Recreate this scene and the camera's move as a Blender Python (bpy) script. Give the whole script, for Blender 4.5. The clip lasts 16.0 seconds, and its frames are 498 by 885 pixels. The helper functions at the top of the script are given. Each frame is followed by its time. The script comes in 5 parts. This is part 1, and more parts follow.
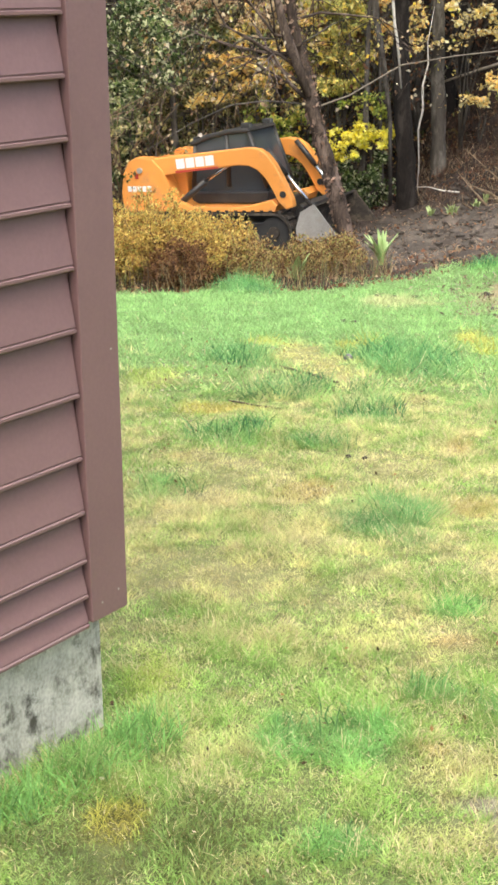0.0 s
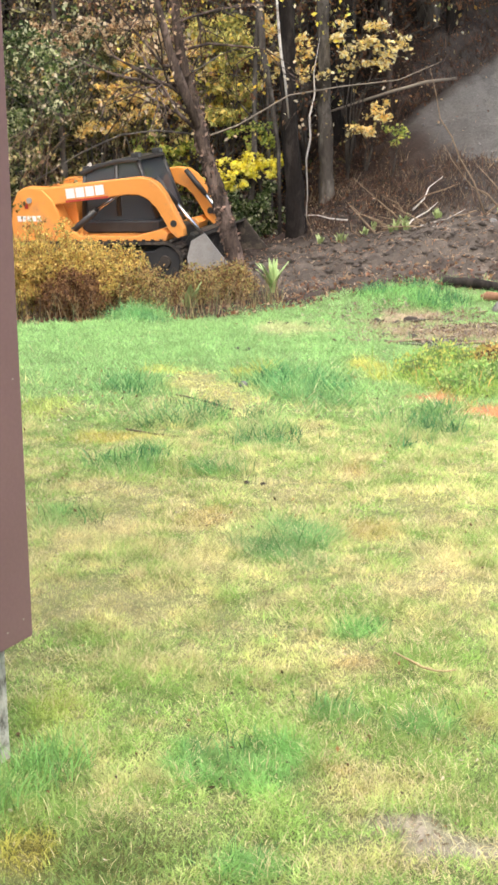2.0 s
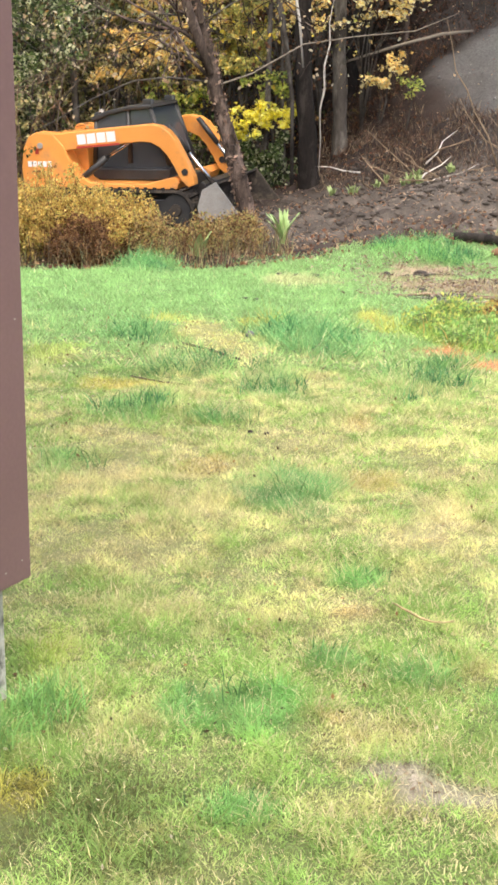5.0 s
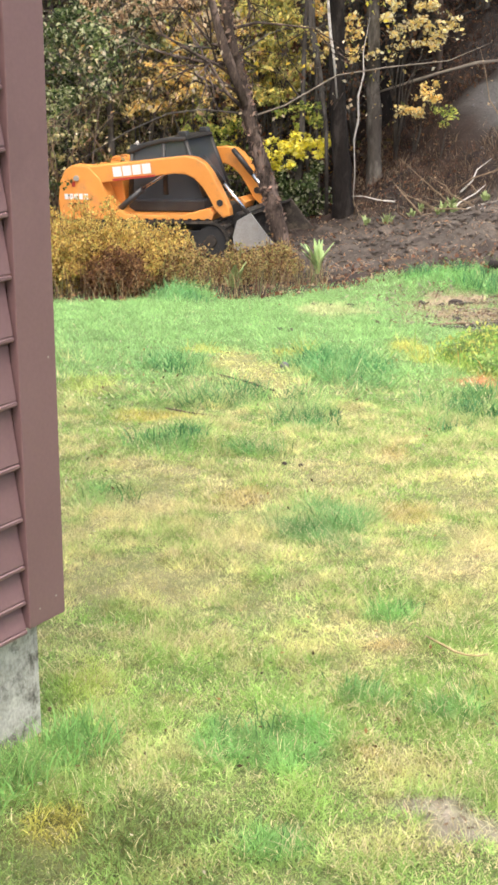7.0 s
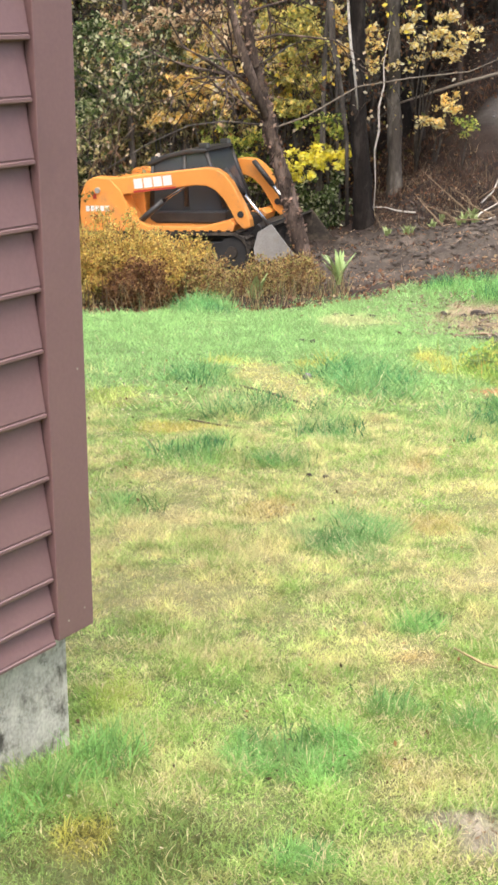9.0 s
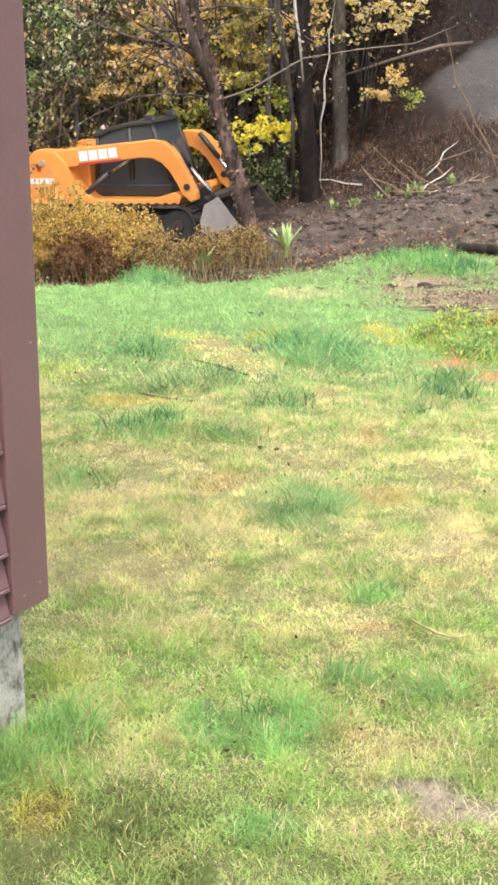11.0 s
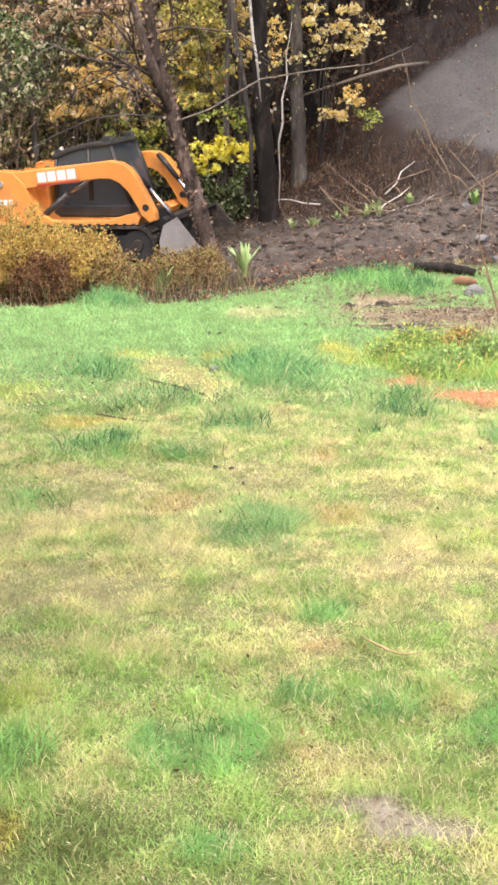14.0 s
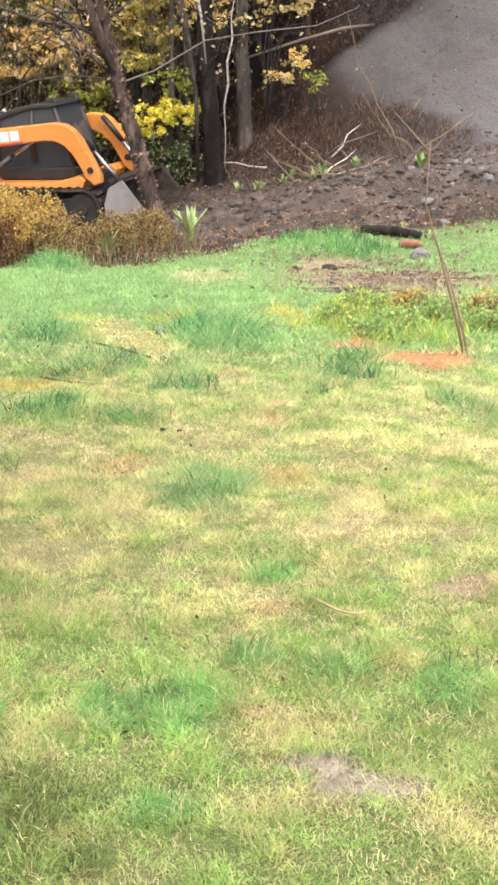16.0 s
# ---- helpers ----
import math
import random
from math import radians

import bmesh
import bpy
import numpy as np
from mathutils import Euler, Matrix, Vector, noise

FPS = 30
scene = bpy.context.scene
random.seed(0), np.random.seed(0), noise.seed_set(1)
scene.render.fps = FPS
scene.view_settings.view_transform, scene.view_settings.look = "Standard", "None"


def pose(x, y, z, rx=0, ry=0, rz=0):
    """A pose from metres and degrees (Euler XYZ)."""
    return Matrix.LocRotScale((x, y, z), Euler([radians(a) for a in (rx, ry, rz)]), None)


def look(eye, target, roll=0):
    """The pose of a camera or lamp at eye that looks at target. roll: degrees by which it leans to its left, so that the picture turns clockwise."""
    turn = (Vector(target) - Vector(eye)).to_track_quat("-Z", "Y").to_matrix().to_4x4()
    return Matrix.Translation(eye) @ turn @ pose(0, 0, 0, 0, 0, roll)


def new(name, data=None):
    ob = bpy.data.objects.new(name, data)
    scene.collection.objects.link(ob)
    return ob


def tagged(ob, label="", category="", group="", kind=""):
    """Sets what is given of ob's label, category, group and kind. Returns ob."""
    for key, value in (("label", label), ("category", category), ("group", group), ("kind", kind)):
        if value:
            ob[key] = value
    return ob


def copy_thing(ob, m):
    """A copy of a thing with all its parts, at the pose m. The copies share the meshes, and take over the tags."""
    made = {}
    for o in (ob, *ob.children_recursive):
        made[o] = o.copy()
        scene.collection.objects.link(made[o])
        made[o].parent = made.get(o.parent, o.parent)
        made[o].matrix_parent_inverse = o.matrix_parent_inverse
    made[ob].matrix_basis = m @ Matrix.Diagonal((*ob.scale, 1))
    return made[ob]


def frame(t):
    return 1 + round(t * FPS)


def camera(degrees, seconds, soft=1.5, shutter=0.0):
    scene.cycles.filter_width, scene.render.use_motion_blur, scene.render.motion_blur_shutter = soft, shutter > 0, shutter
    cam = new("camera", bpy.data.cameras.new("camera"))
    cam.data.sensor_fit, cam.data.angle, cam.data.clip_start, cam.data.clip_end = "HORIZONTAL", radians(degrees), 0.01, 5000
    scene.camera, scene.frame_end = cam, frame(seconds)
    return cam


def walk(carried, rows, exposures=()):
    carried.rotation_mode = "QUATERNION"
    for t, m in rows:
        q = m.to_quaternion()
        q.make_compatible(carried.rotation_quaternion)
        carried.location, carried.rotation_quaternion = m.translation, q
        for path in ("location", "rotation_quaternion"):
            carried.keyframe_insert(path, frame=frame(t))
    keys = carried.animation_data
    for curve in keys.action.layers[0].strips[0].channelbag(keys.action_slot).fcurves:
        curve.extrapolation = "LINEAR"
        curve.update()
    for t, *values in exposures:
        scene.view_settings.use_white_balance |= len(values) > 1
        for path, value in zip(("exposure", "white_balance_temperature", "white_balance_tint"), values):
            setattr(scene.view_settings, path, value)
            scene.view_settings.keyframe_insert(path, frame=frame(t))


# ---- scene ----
cam = camera(20.0, 16.0, soft=2.9)
PATH = [
    (0, (2.339, -2.633, 1.885), (1.214, -1.097, 1.274), -0.4),
    (0.5, (2.352, -2.642, 1.888), (1.259, -1.077, 1.291), -0.8),
    (1, (2.339, -2.658, 1.885), (1.294, -1.06, 1.289), -0.6),
    (1.5, (2.328, -2.68, 1.894), (1.323, -1.059, 1.292), 0.2),
    (2, (2.34, -2.678, 1.894), (1.334, -1.048, 1.32), -0.1),
    (2.5, (2.339, -2.672, 1.884), (1.319, -1.058, 1.29), 0.1),
    (3, (2.342, -2.674, 1.888), (1.299, -1.073, 1.297), 0.2),
    (3.5, (2.33, -2.666, 1.879), (1.273, -1.082, 1.267), 0.3),
    (4, (2.317, -2.671, 1.875), (1.267, -1.087, 1.252), 0.4),
    (4.5, (2.325, -2.667, 1.872), (1.314, -1.066, 1.23), 1.1),
    (4.7, (2.335, -2.664, 1.872), (1.332, -1.057, 1.231), 1.1),
    (6.8, (2.377, -2.664, 1.899), (1.335, -1.071, 1.287), 0.3),
    (7, (2.37, -2.67, 1.899), (1.315, -1.08, 1.298), 0.3),
    (7.5, (2.38, -2.674, 1.906), (1.301, -1.1, 1.308), -0.4),
    (8, (2.361, -2.649, 1.893), (1.269, -1.081, 1.302), -0.6),
    (8.5, (2.343, -2.65, 1.892), (1.248, -1.084, 1.304), -0.5),
    (9, (2.346, -2.679, 1.899), (1.266, -1.101, 1.313), -0.0),
    (9.2, (2.335, -2.684, 1.908), (1.259, -1.103, 1.322), 0.1),
    (11.3, (2.325, -2.686, 1.893), (1.324, -1.071, 1.27), 0.2),
    (11.5, (2.329, -2.683, 1.896), (1.334, -1.063, 1.276), 0.2),
    (12, (2.356, -2.67, 1.897), (1.382, -1.03, 1.295), 0.2),
    (12.5, (2.38, -2.663, 1.901), (1.426, -1.007, 1.311), 0.3),
    (13, (2.394, -2.667, 1.896), (1.455, -1.0, 1.314), 0.4),
    (13.5, (2.384, -2.677, 1.898), (1.428, -1.022, 1.308), 0.2),
    (14, (2.371, -2.673, 1.898), (1.399, -1.03, 1.303), 0.1),
    (14.5, (2.361, -2.671, 1.895), (1.382, -1.036, 1.288), 0.1),
    (15, (2.355, -2.659, 1.886), (1.383, -1.027, 1.262), 0.2),
    (15.5, (2.36, -2.658, 1.879), (1.412, -1.017, 1.24), 0.5),
    (16, (2.356, -2.654, 1.873), (1.457, -0.987, 1.232), 0.5),
]
walk(cam, [(t, look(eye, target, roll)) for t, eye, target, roll in PATH],
     [(0.0, 1.25, 6250, 4), (1.2, 1.25, 6250, 8), (4.5, 1.25, 6250, 8), (9.0, 1.25, 6250, 9), (12.0, 1.25, 6250, 13), (16.0, 1.25, 6250, 14)])

# ---- daylight ----
world = bpy.data.worlds.new("sky")
scene.world = world
world.use_nodes = True
wn = world.node_tree
sky = wn.nodes.new("ShaderNodeTexSky")
sky.sky_type = "NISHITA"
sky.sun_disc = False
sky.sun_elevation = radians(61)
sky.sun_rotation = radians(150)
sky.dust_density = 8.0
sky.ozone_density = 1.0
wn.links.new(sky.outputs[0], wn.nodes["Background"].inputs[0])
wn.nodes["Background"].inputs[1].default_value = 0.15
sun = new("sun", bpy.data.lights.new("sun", "SUN"))
sun.data.energy = 2.0
sun.data.angle = radians(24)
sun.data.color = (1.0, 0.95, 0.88)
sun.matrix_world = look((1, 13, 24), (0, 0, 0))

# ---- the yard's own axes: r to the right, f away from the house, z up ----
TURN = radians(33)
LOC = Matrix.Translation((2.35, -2.66, 0)) @ Matrix.Rotation(TURN, 4, "Z")
GROUND_F = [-50, 0, 3, 5, 9, 12, 15, 17, 19, 22, 26, 30, 40, 60, 120, 900]
GROUND_Z = [.05, .05, -.03, -.13, -.5, -.87, -1.27, -1.48, -1.7, -1.96, -2.0, -1.68, 1.45, 8, 22, 40]


def step(x, a, b):
    t = np.clip((x - a) / (b - a), 0, 1)
    return t * t * (3 - 2 * t)


def ground_z(r, f):
    """Height of the land: lawn falling away, a dip, a ramp and a bank rising to the right, a wooded hill behind."""
    r, f = np.asarray(r, float), np.asarray(f, float)
    z = np.interp(f, GROUND_F, GROUND_Z)
    z = z + .18 * np.clip(r + 1, 0, 10) * step(f, 15, 19.5) * (1 - step(f, 30, 45))
    z = z + .42 * np.clip(np.minimum(f, 31) - 22.5, 0, None) * step(r, .5, 4) * (1 - step(f, 33, 50))
    z = z - .08 * step(r, .6, 1.8) * np.exp(-((f - 16.4) / 1.3) ** 2)
    return z - .22 * step(-r, -.2, 1.5) * step(f, 18.5, 21) * (1 - step(f, 26, 32))


def relief(r, f):
    """Unevenness on top of the land's form."""
    nr = (1 - step(np.abs(r), 9, 30)) * (1 - step(f, 34, 60))
    z = .05 * (fbm(r, f, .9, 71) - .5) + .03 * (fbm(r, f, 4, 73) - .5)
    z = z + step(f - edge_of_lawn(r), -.3, .8) * (.30 * (fbm(r, f, 1.1, 75) - .5) + .16 * (fbm(r, f, 4.2, 77) - .5) + .09 * (value_noise(r * 5.7, f * 5.7, 79) - .5))
    z = z + .13 * np.exp(-((r + .85) / .38) ** 2 - ((f - 15.35) / .5) ** 2) + .10 * np.exp(-((r - 2.1) / .6) ** 2 - ((f - 16.6) / .5) ** 2)
    return nr * z


def lattice(ix, iy, seed):
    v = (ix.astype(np.int64) * 374761393 + iy.astype(np.int64) * 668265263 + seed * 1442695041) & 0x7fffffff
    v = ((v ^ (v >> 13)) * 1274126177) & 0x7fffffff
    return ((v ^ (v >> 16)) & 0xffff) / 65535.0


def value_noise(x, y, seed=0):
    ix, iy = np.floor(x), np.floor(y)
    u, v = x - ix, y - iy
    u, v = u * u * (3 - 2 * u), v * v * (3 - 2 * v)
    a, b = lattice(ix, iy, seed), lattice(ix + 1, iy, seed)
    c, d = lattice(ix, iy + 1, seed), lattice(ix + 1, iy + 1, seed)
    return (a * (1 - u) + b * u) * (1 - v) + (c * (1 - u) + d * u) * v


def fbm(x, y, scale, seed=0, octaves=4):
    total, amp, norm = 0, 1.0, 0
    for k in range(octaves):
        total = total + amp * value_noise(x * scale * 2 ** k + 17 * k, y * scale * 2 ** k - 9 * k, seed + k)
        norm += amp
        amp *= .55
    return total / norm


# ---- what grows where: centre r, f and half-widths of the lawn's patches ----
PATCHES = {}
PATCHES["worn"] = [(-0.22, 9.75, 0.22, 0.75), (0.02, 9.05, 0.24, 0.5)]
PATCHES["dry"] = [(0.59, 7.88, 0.15, 0.26), (0.12, 4.19, 0.15, 0.14), (0.41, 4.13, 0.14, 0.1), (0.41, 3.31, 0.14, 0.13), (0.31, 2.92, 0.16, 0.1), (0.73, 2.8, 0.12, 0.14), (0.98, 4.81, 0.25, 0.29), (-0.31, 4.7, 0.33, 0.24), (-0.52, 6.2, 0.24, 0.44), (0.39, 6.2, 0.18, 0.28), (0.9, 6.09, 0.15, 0.43)]
PATCHES["soil"] = [(1.1, 4.23, 0.11, 0.11), (2.55, 13.6, 1.09, 1.42), (2.26, 15.48, 0.56, 0.57)]
PATCHES["tall"] = [(0.44, 9.6, 0.28, 0.76), (-0.36, 8.16, 0.25, 0.2), (-0.09, 8.26, 0.14, 0.34), (-0.57, 9.6, 0.24, 0.47), (0.67, 9.38, 0.19, 0.77), (0.25, 7.74, 0.19, 0.54), (1.05, 7.74, 0.19, 0.61), (1.35, 8.17, 0.12, 0.52), (-0.01, 6.78, 0.12, 0.13), (0.25, 5.46, 0.24, 0.32), (1.76, 6.98, 0.16, 0.51), (-0.62, 3.24, 0.07, 0.09), (-0.85, 15.59, 0.37, 0.88)]
PATCHES["lush"] = [(0.84, 3.52, 0.16, 0.18), (0.47, 4.41, 0.1, 0.08), (0.32, 3.73, 0.1, 0.09), (0.58, 3.64, 0.11, 0.1), (0.04, 3.44, 0.17, 0.15), (0.06, 2.88, 0.12, 0.08), (-0.48, 7.01, 0.18, 0.36), (-0.67, 5.96, 0.15, 0.23), (2.27, 16.82, 0.61, 0.35), (2.45, 16.34, 0.59, 0.3)]
PATCHES["moss"] = [(-0.65, 7.74, 0.31, 0.15), (-0.47, 2.95, 0.07, 0.11), (-0.45, 10.5, 0.17, 0.31), (0.22, 10.23, 0.13, 0.27), (1.19, 10.89, 0.17, 0.67)]
PATCHES["rust"] = [(-0.07, 5.88, 0.14, 0.16), (0.62, 5.65, 0.12, 0.15), (0.67, 6.74, 0.06, 0.18), (0.31, 3.37, 0.04, 0.03), (0.43, 4.13, 0.07, 0.05)]
PATCHES["bare"] = [(0.43, 3.07, 0.11, 0.05), (0.53, 2.97, 0.13, 0.06), (0.66, 2.97, 0.08, 0.04)]
PATCHES["deep"] = [(-0.36, 2.88, 0.30, 0.20), (-0.10, 2.72, 0.25, 0.12)]
PATCHES["mulch"] = [(1.78, 8.33, 0.32, 0.27), (1.42, 8.83, 0.14, 0.31)]
PATCHES["pale"] = [(-0.08, 5.1, 0.13, 0.15), (-0.51, 5.64, 0.14, 0.17), (0.84, 5.17, 0.1, 0.26), (0.18, 4.71, 0.12, 0.08), (0.78, 14.18, 0.34, 0.7)]
PATCHES["lemon"] = [(-0.51, 3.83, 0.11, 0.22), (-1.07, 8.61, 0.21, 0.41), (1.25, 5.22, 0.18, 0.21)]
PATCHES["lime"] = [(1.55, 9.97, 0.22, 0.82), (1.83, 10.1, 0.44, 1.13)]

GRASS = {"deep": (.17, .255, .075), "lush": (.19, .38, .12), "tall": (.12, .30, .11), "dry": (.58, .51, .24), "moss": (.56, .43, .08),
         "lime": (.26, .36, .06), "rust": (.46, .27, .12), "pale": (.60, .52, .30), "soil": (.34, .25, .17), "mulch": (.50, .23, .11), "worn": (.62, .52, .21), "bare": (.36, .31, .25), "lemon": (.40, .46, .11)}


def patch_weight(kind, r, f):
    w = np.zeros_like(r)
    wob = .8 * (fbm(r, f, 2.2, 5) - .5) + .9 * (fbm(r, f, 8.0, 8) - .5)
    for cr, cf, wr, wf in PATCHES[kind]:
        d = np.sqrt(((r - cr) / wr) ** 2 + ((f - cf) / wf) ** 2)
        w = np.maximum(w, 1 - step(d + wob * 1.6, .55, 1.25))
    return w


def lawn_tint(r, f):
    """Colour of the turf, and how far it is lawn (1) or worked earth (0)."""
    away = step(f, 6.5, 10)[..., None]
    green = np.array((.25, .37, .105)) * (1 - away) + np.array((.24, .385, .145)) * away
    dry = np.array((.59, .54, .265))
    n = fbm(r, f, 1.3, 3) * .18 + fbm(r, f, 6.5, 11) * .42 + fbm(r, f * .8, 26, 13, 2) * .40
    dryness = np.interp(f, [2.5, 4.0, 4.8, 7.0, 8.0, 9.5, 15], [.02, .14, .44, .46, .26, -.25, -.9])
    mixing = np.clip(dryness + (n - .5) * np.interp(f, [2.5, 4.0, 5.0], [2.4, 3.0, 4.0]), 0, 1)[..., None]
    col = green * (1 - mixing) + dry * mixing
    for kind in ("lemon", "deep", "lush", "tall", "lime", "dry", "worn", "pale", "moss", "rust", "mulch", "soil", "bare"):
        w = patch_weight(kind, r, f)
        if kind == "tall":
            w = w * (.35 + .65 * step(fbm(r, f, 6, 27, 3), .40, .60))
        w = (w * {"deep": .6, "rust": .42, "mulch": .85, "worn": .6, "pale": .5, "lemon": .55, "tall": .8, "moss": .5, "bare": .8, "soil": .75, "dry": .45}.get(kind, .8))[..., None]
        col = col * (1 - w) + np.array(GRASS[kind]) * w
    brown = (step(fbm(r, f, 16, 17, 3), .60, .74) * (1 - step(f, 7, 9)))[..., None] * .35
    return col * (1 - brown) + np.array((.30, .20, .10)) * brown


def edge_of_lawn(r):
    return np.interp(r, [-12, -3, -1.6, -1.2, -.9, -.5, .6, 1.6, 3.5, 12], [15.2, 15.0, 15.2, 15.5, 15.75, 15.3, 16.1, 17.1, 17.0, 16.6])


def ground_tint(r, f):
    # Thatch below the grass; turf colour also darkened for shaded gaps between blades.
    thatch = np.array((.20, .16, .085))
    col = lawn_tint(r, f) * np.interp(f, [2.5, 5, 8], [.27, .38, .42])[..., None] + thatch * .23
    for kind in ("bare", "soil", "mulch"):
        w = patch_weight(kind, r, f)[..., None] * .75
        col = col * (1 - w) + np.array(GRASS[kind]) * (.55 + .8 * fbm(r, f, 14, 45))[..., None] * w
    # Leaf litter, its colour lowered to carry the missing shade under the trees.
    litter = np.array((.034, .023, .018))
    dirt = np.array((.078, .064, .052))
    gravel = np.array((.108, .105, .101))
    n = fbm(r, f, 1.1, 21)
    past = step(f - edge_of_lawn(r) + (n - .5) * 1.1, -.15, .25)[..., None]
    spread = fbm(r, f, 3.0, 31)
    worked = np.clip(step(r + (n - .5) * 2, -.6, .8) * step(f, 16.4, 18.2) + (spread - .62) * 1.2 * step(f, 14, 17), 0, 1)
    worked = worked * (1 - step(f + 1.2 * (n - .5), 22.1, 23.0))
    top = 26.45 + .68 * (r - 4.2)
    stony = (.35 + .65 * step(r + .4 * (f - 24), 3.4, 5.4)) * step(f - (25.2 - 1.35 * (r - 3.3)) + (n - .5) * 1.5, -.3, .7) * step(f + (n - .5), 21.6, 22.8) * step(r, 2.9, 3.8) * (1 - step(f - top + (n - .5), -.3, .4))
    ramp = step(r + (spread - .5), 3.2, 4.8) * step(f, 17.6, 20)
    wild = litter * (.35 + 1.3 * fbm(r, f, 4.0, 41))[..., None]
    grit = fbm(r, f, 5.0, 51) * .5 + fbm(r, f, 11.0, 53, 2) * .5
    soil = dirt * (.2 + 1.7 * grit)[..., None] + np.array((.06, .048, .036)) * (step(grit, .55, .75))[..., None]
    w = worked[..., None]
    wild = wild * (1 - w) + soil * w
    w = (np.maximum(stony, ramp * .3))[..., None]
    wild = wild * (1 - w) + gravel * (.75 + .5 * fbm(r, f, 1.6, 61))[..., None] * w
    return col * (1 - past) + wild * past


# ---- materials ----
def material(name, first, second, scale=8.0, rough=.7, metal=0.0, bump=.2, fine=60.0, third=None, random_by="", tall=1.0, cut_at=.52):
    """Two colours mixed by coarse and fine noise, a third in stains, with relief."""
    m = bpy.data.materials.new(name)
    m.use_nodes = True
    t = m.node_tree
    bsdf = t.nodes["Principled BSDF"]
    tex = t.nodes.new("ShaderNodeTexCoord")
    co = t.nodes.new("ShaderNodeMapping")
    co.inputs["Scale"].default_value = (1, 1, 1 / tall)
    t.links.new(tex.outputs["Object"], co.inputs["Vector"])
    big, small = t.nodes.new("ShaderNodeTexNoise"), t.nodes.new("ShaderNodeTexNoise")
    for nz, sc, det in ((big, scale, 5), (small, fine, 3)):
        nz.inputs["Scale"].default_value, nz.inputs["Detail"].default_value = sc, det
        t.links.new(co.outputs["Vector"], nz.inputs["Vector"])
    mx = t.nodes.new("ShaderNodeMix")
    mx.data_type = "RGBA"
    mx.inputs["A"].default_value, mx.inputs["B"].default_value = (*first, 1), (*second, 1)
    fac = t.nodes.new("ShaderNodeMapRange")
    fac.inputs["From Min"].default_value, fac.inputs["From Max"].default_value = .35, .65
    add = t.nodes.new("ShaderNodeMath")
    add.operation = "MULTIPLY_ADD"
    add.inputs[1].default_value = .45
    t.links.new(small.outputs["Fac"], add.inputs[0])
    half = t.nodes.new("ShaderNodeMath")
    half.operation = "MULTIPLY"
    half.inputs[1].default_value = .55
    t.links.new(big.outputs["Fac"], half.inputs[0])
    t.links.new(half.outputs[0], add.inputs[2])
    t.links.new(add.outputs[0], fac.inputs["Value"])
    value = fac.outputs["Result"]
    if random_by:
        info = t.nodes.new("ShaderNodeObjectInfo" if random_by == "object" else "ShaderNodeNewGeometry")
        out = info.outputs["Random" if random_by == "object" else "Random Per Island"]
        mean = t.nodes.new("ShaderNodeMix")
        mean.inputs["Factor"].default_value = .65
        t.links.new(value, mean.inputs["A"])
        t.links.new(out, mean.inputs["B"])
        value = mean.outputs["Result"]
    t.links.new(value, mx.inputs["Factor"])
    colour = mx.outputs["Result"]
    if third:
        st = t.nodes.new("ShaderNodeTexNoise")
        st.inputs["Scale"].default_value, st.inputs["Detail"].default_value = scale * .6, 6
        st.inputs["Roughness"].default_value = .7
        t.links.new(co.outputs["Vector"], st.inputs["Vector"])
        cut = t.nodes.new("ShaderNodeMapRange")
        cut.inputs["From Min"].default_value, cut.inputs["From Max"].default_value = cut_at, cut_at + .14
        t.links.new(st.outputs["Fac"], cut.inputs["Value"])
        mx2 = t.nodes.new("ShaderNodeMix")
        mx2.data_type = "RGBA"
        mx2.inputs["B"].default_value = (*third, 1)
        t.links.new(cut.outputs["Result"], mx2.inputs["Factor"])
        t.links.new(colour, mx2.inputs["A"])
        colour = mx2.outputs["Result"]
    t.links.new(colour, bsdf.inputs["Base Color"])
    bsdf.inputs["Roughness"].default_value, bsdf.inputs["Metallic"].default_value = rough, metal
    if rough >= .9:
        bsdf.inputs["Specular IOR Level"].default_value = .15
    if bump:
        bp = t.nodes.new("ShaderNodeBump")
        bp.inputs["Strength"].default_value, bp.inputs["Distance"].default_value = bump, .01
        t.links.new(add.outputs[0], bp.inputs["Height"])
        t.links.new(bp.outputs["Normal"], bsdf.inputs["Normal"])
    return m


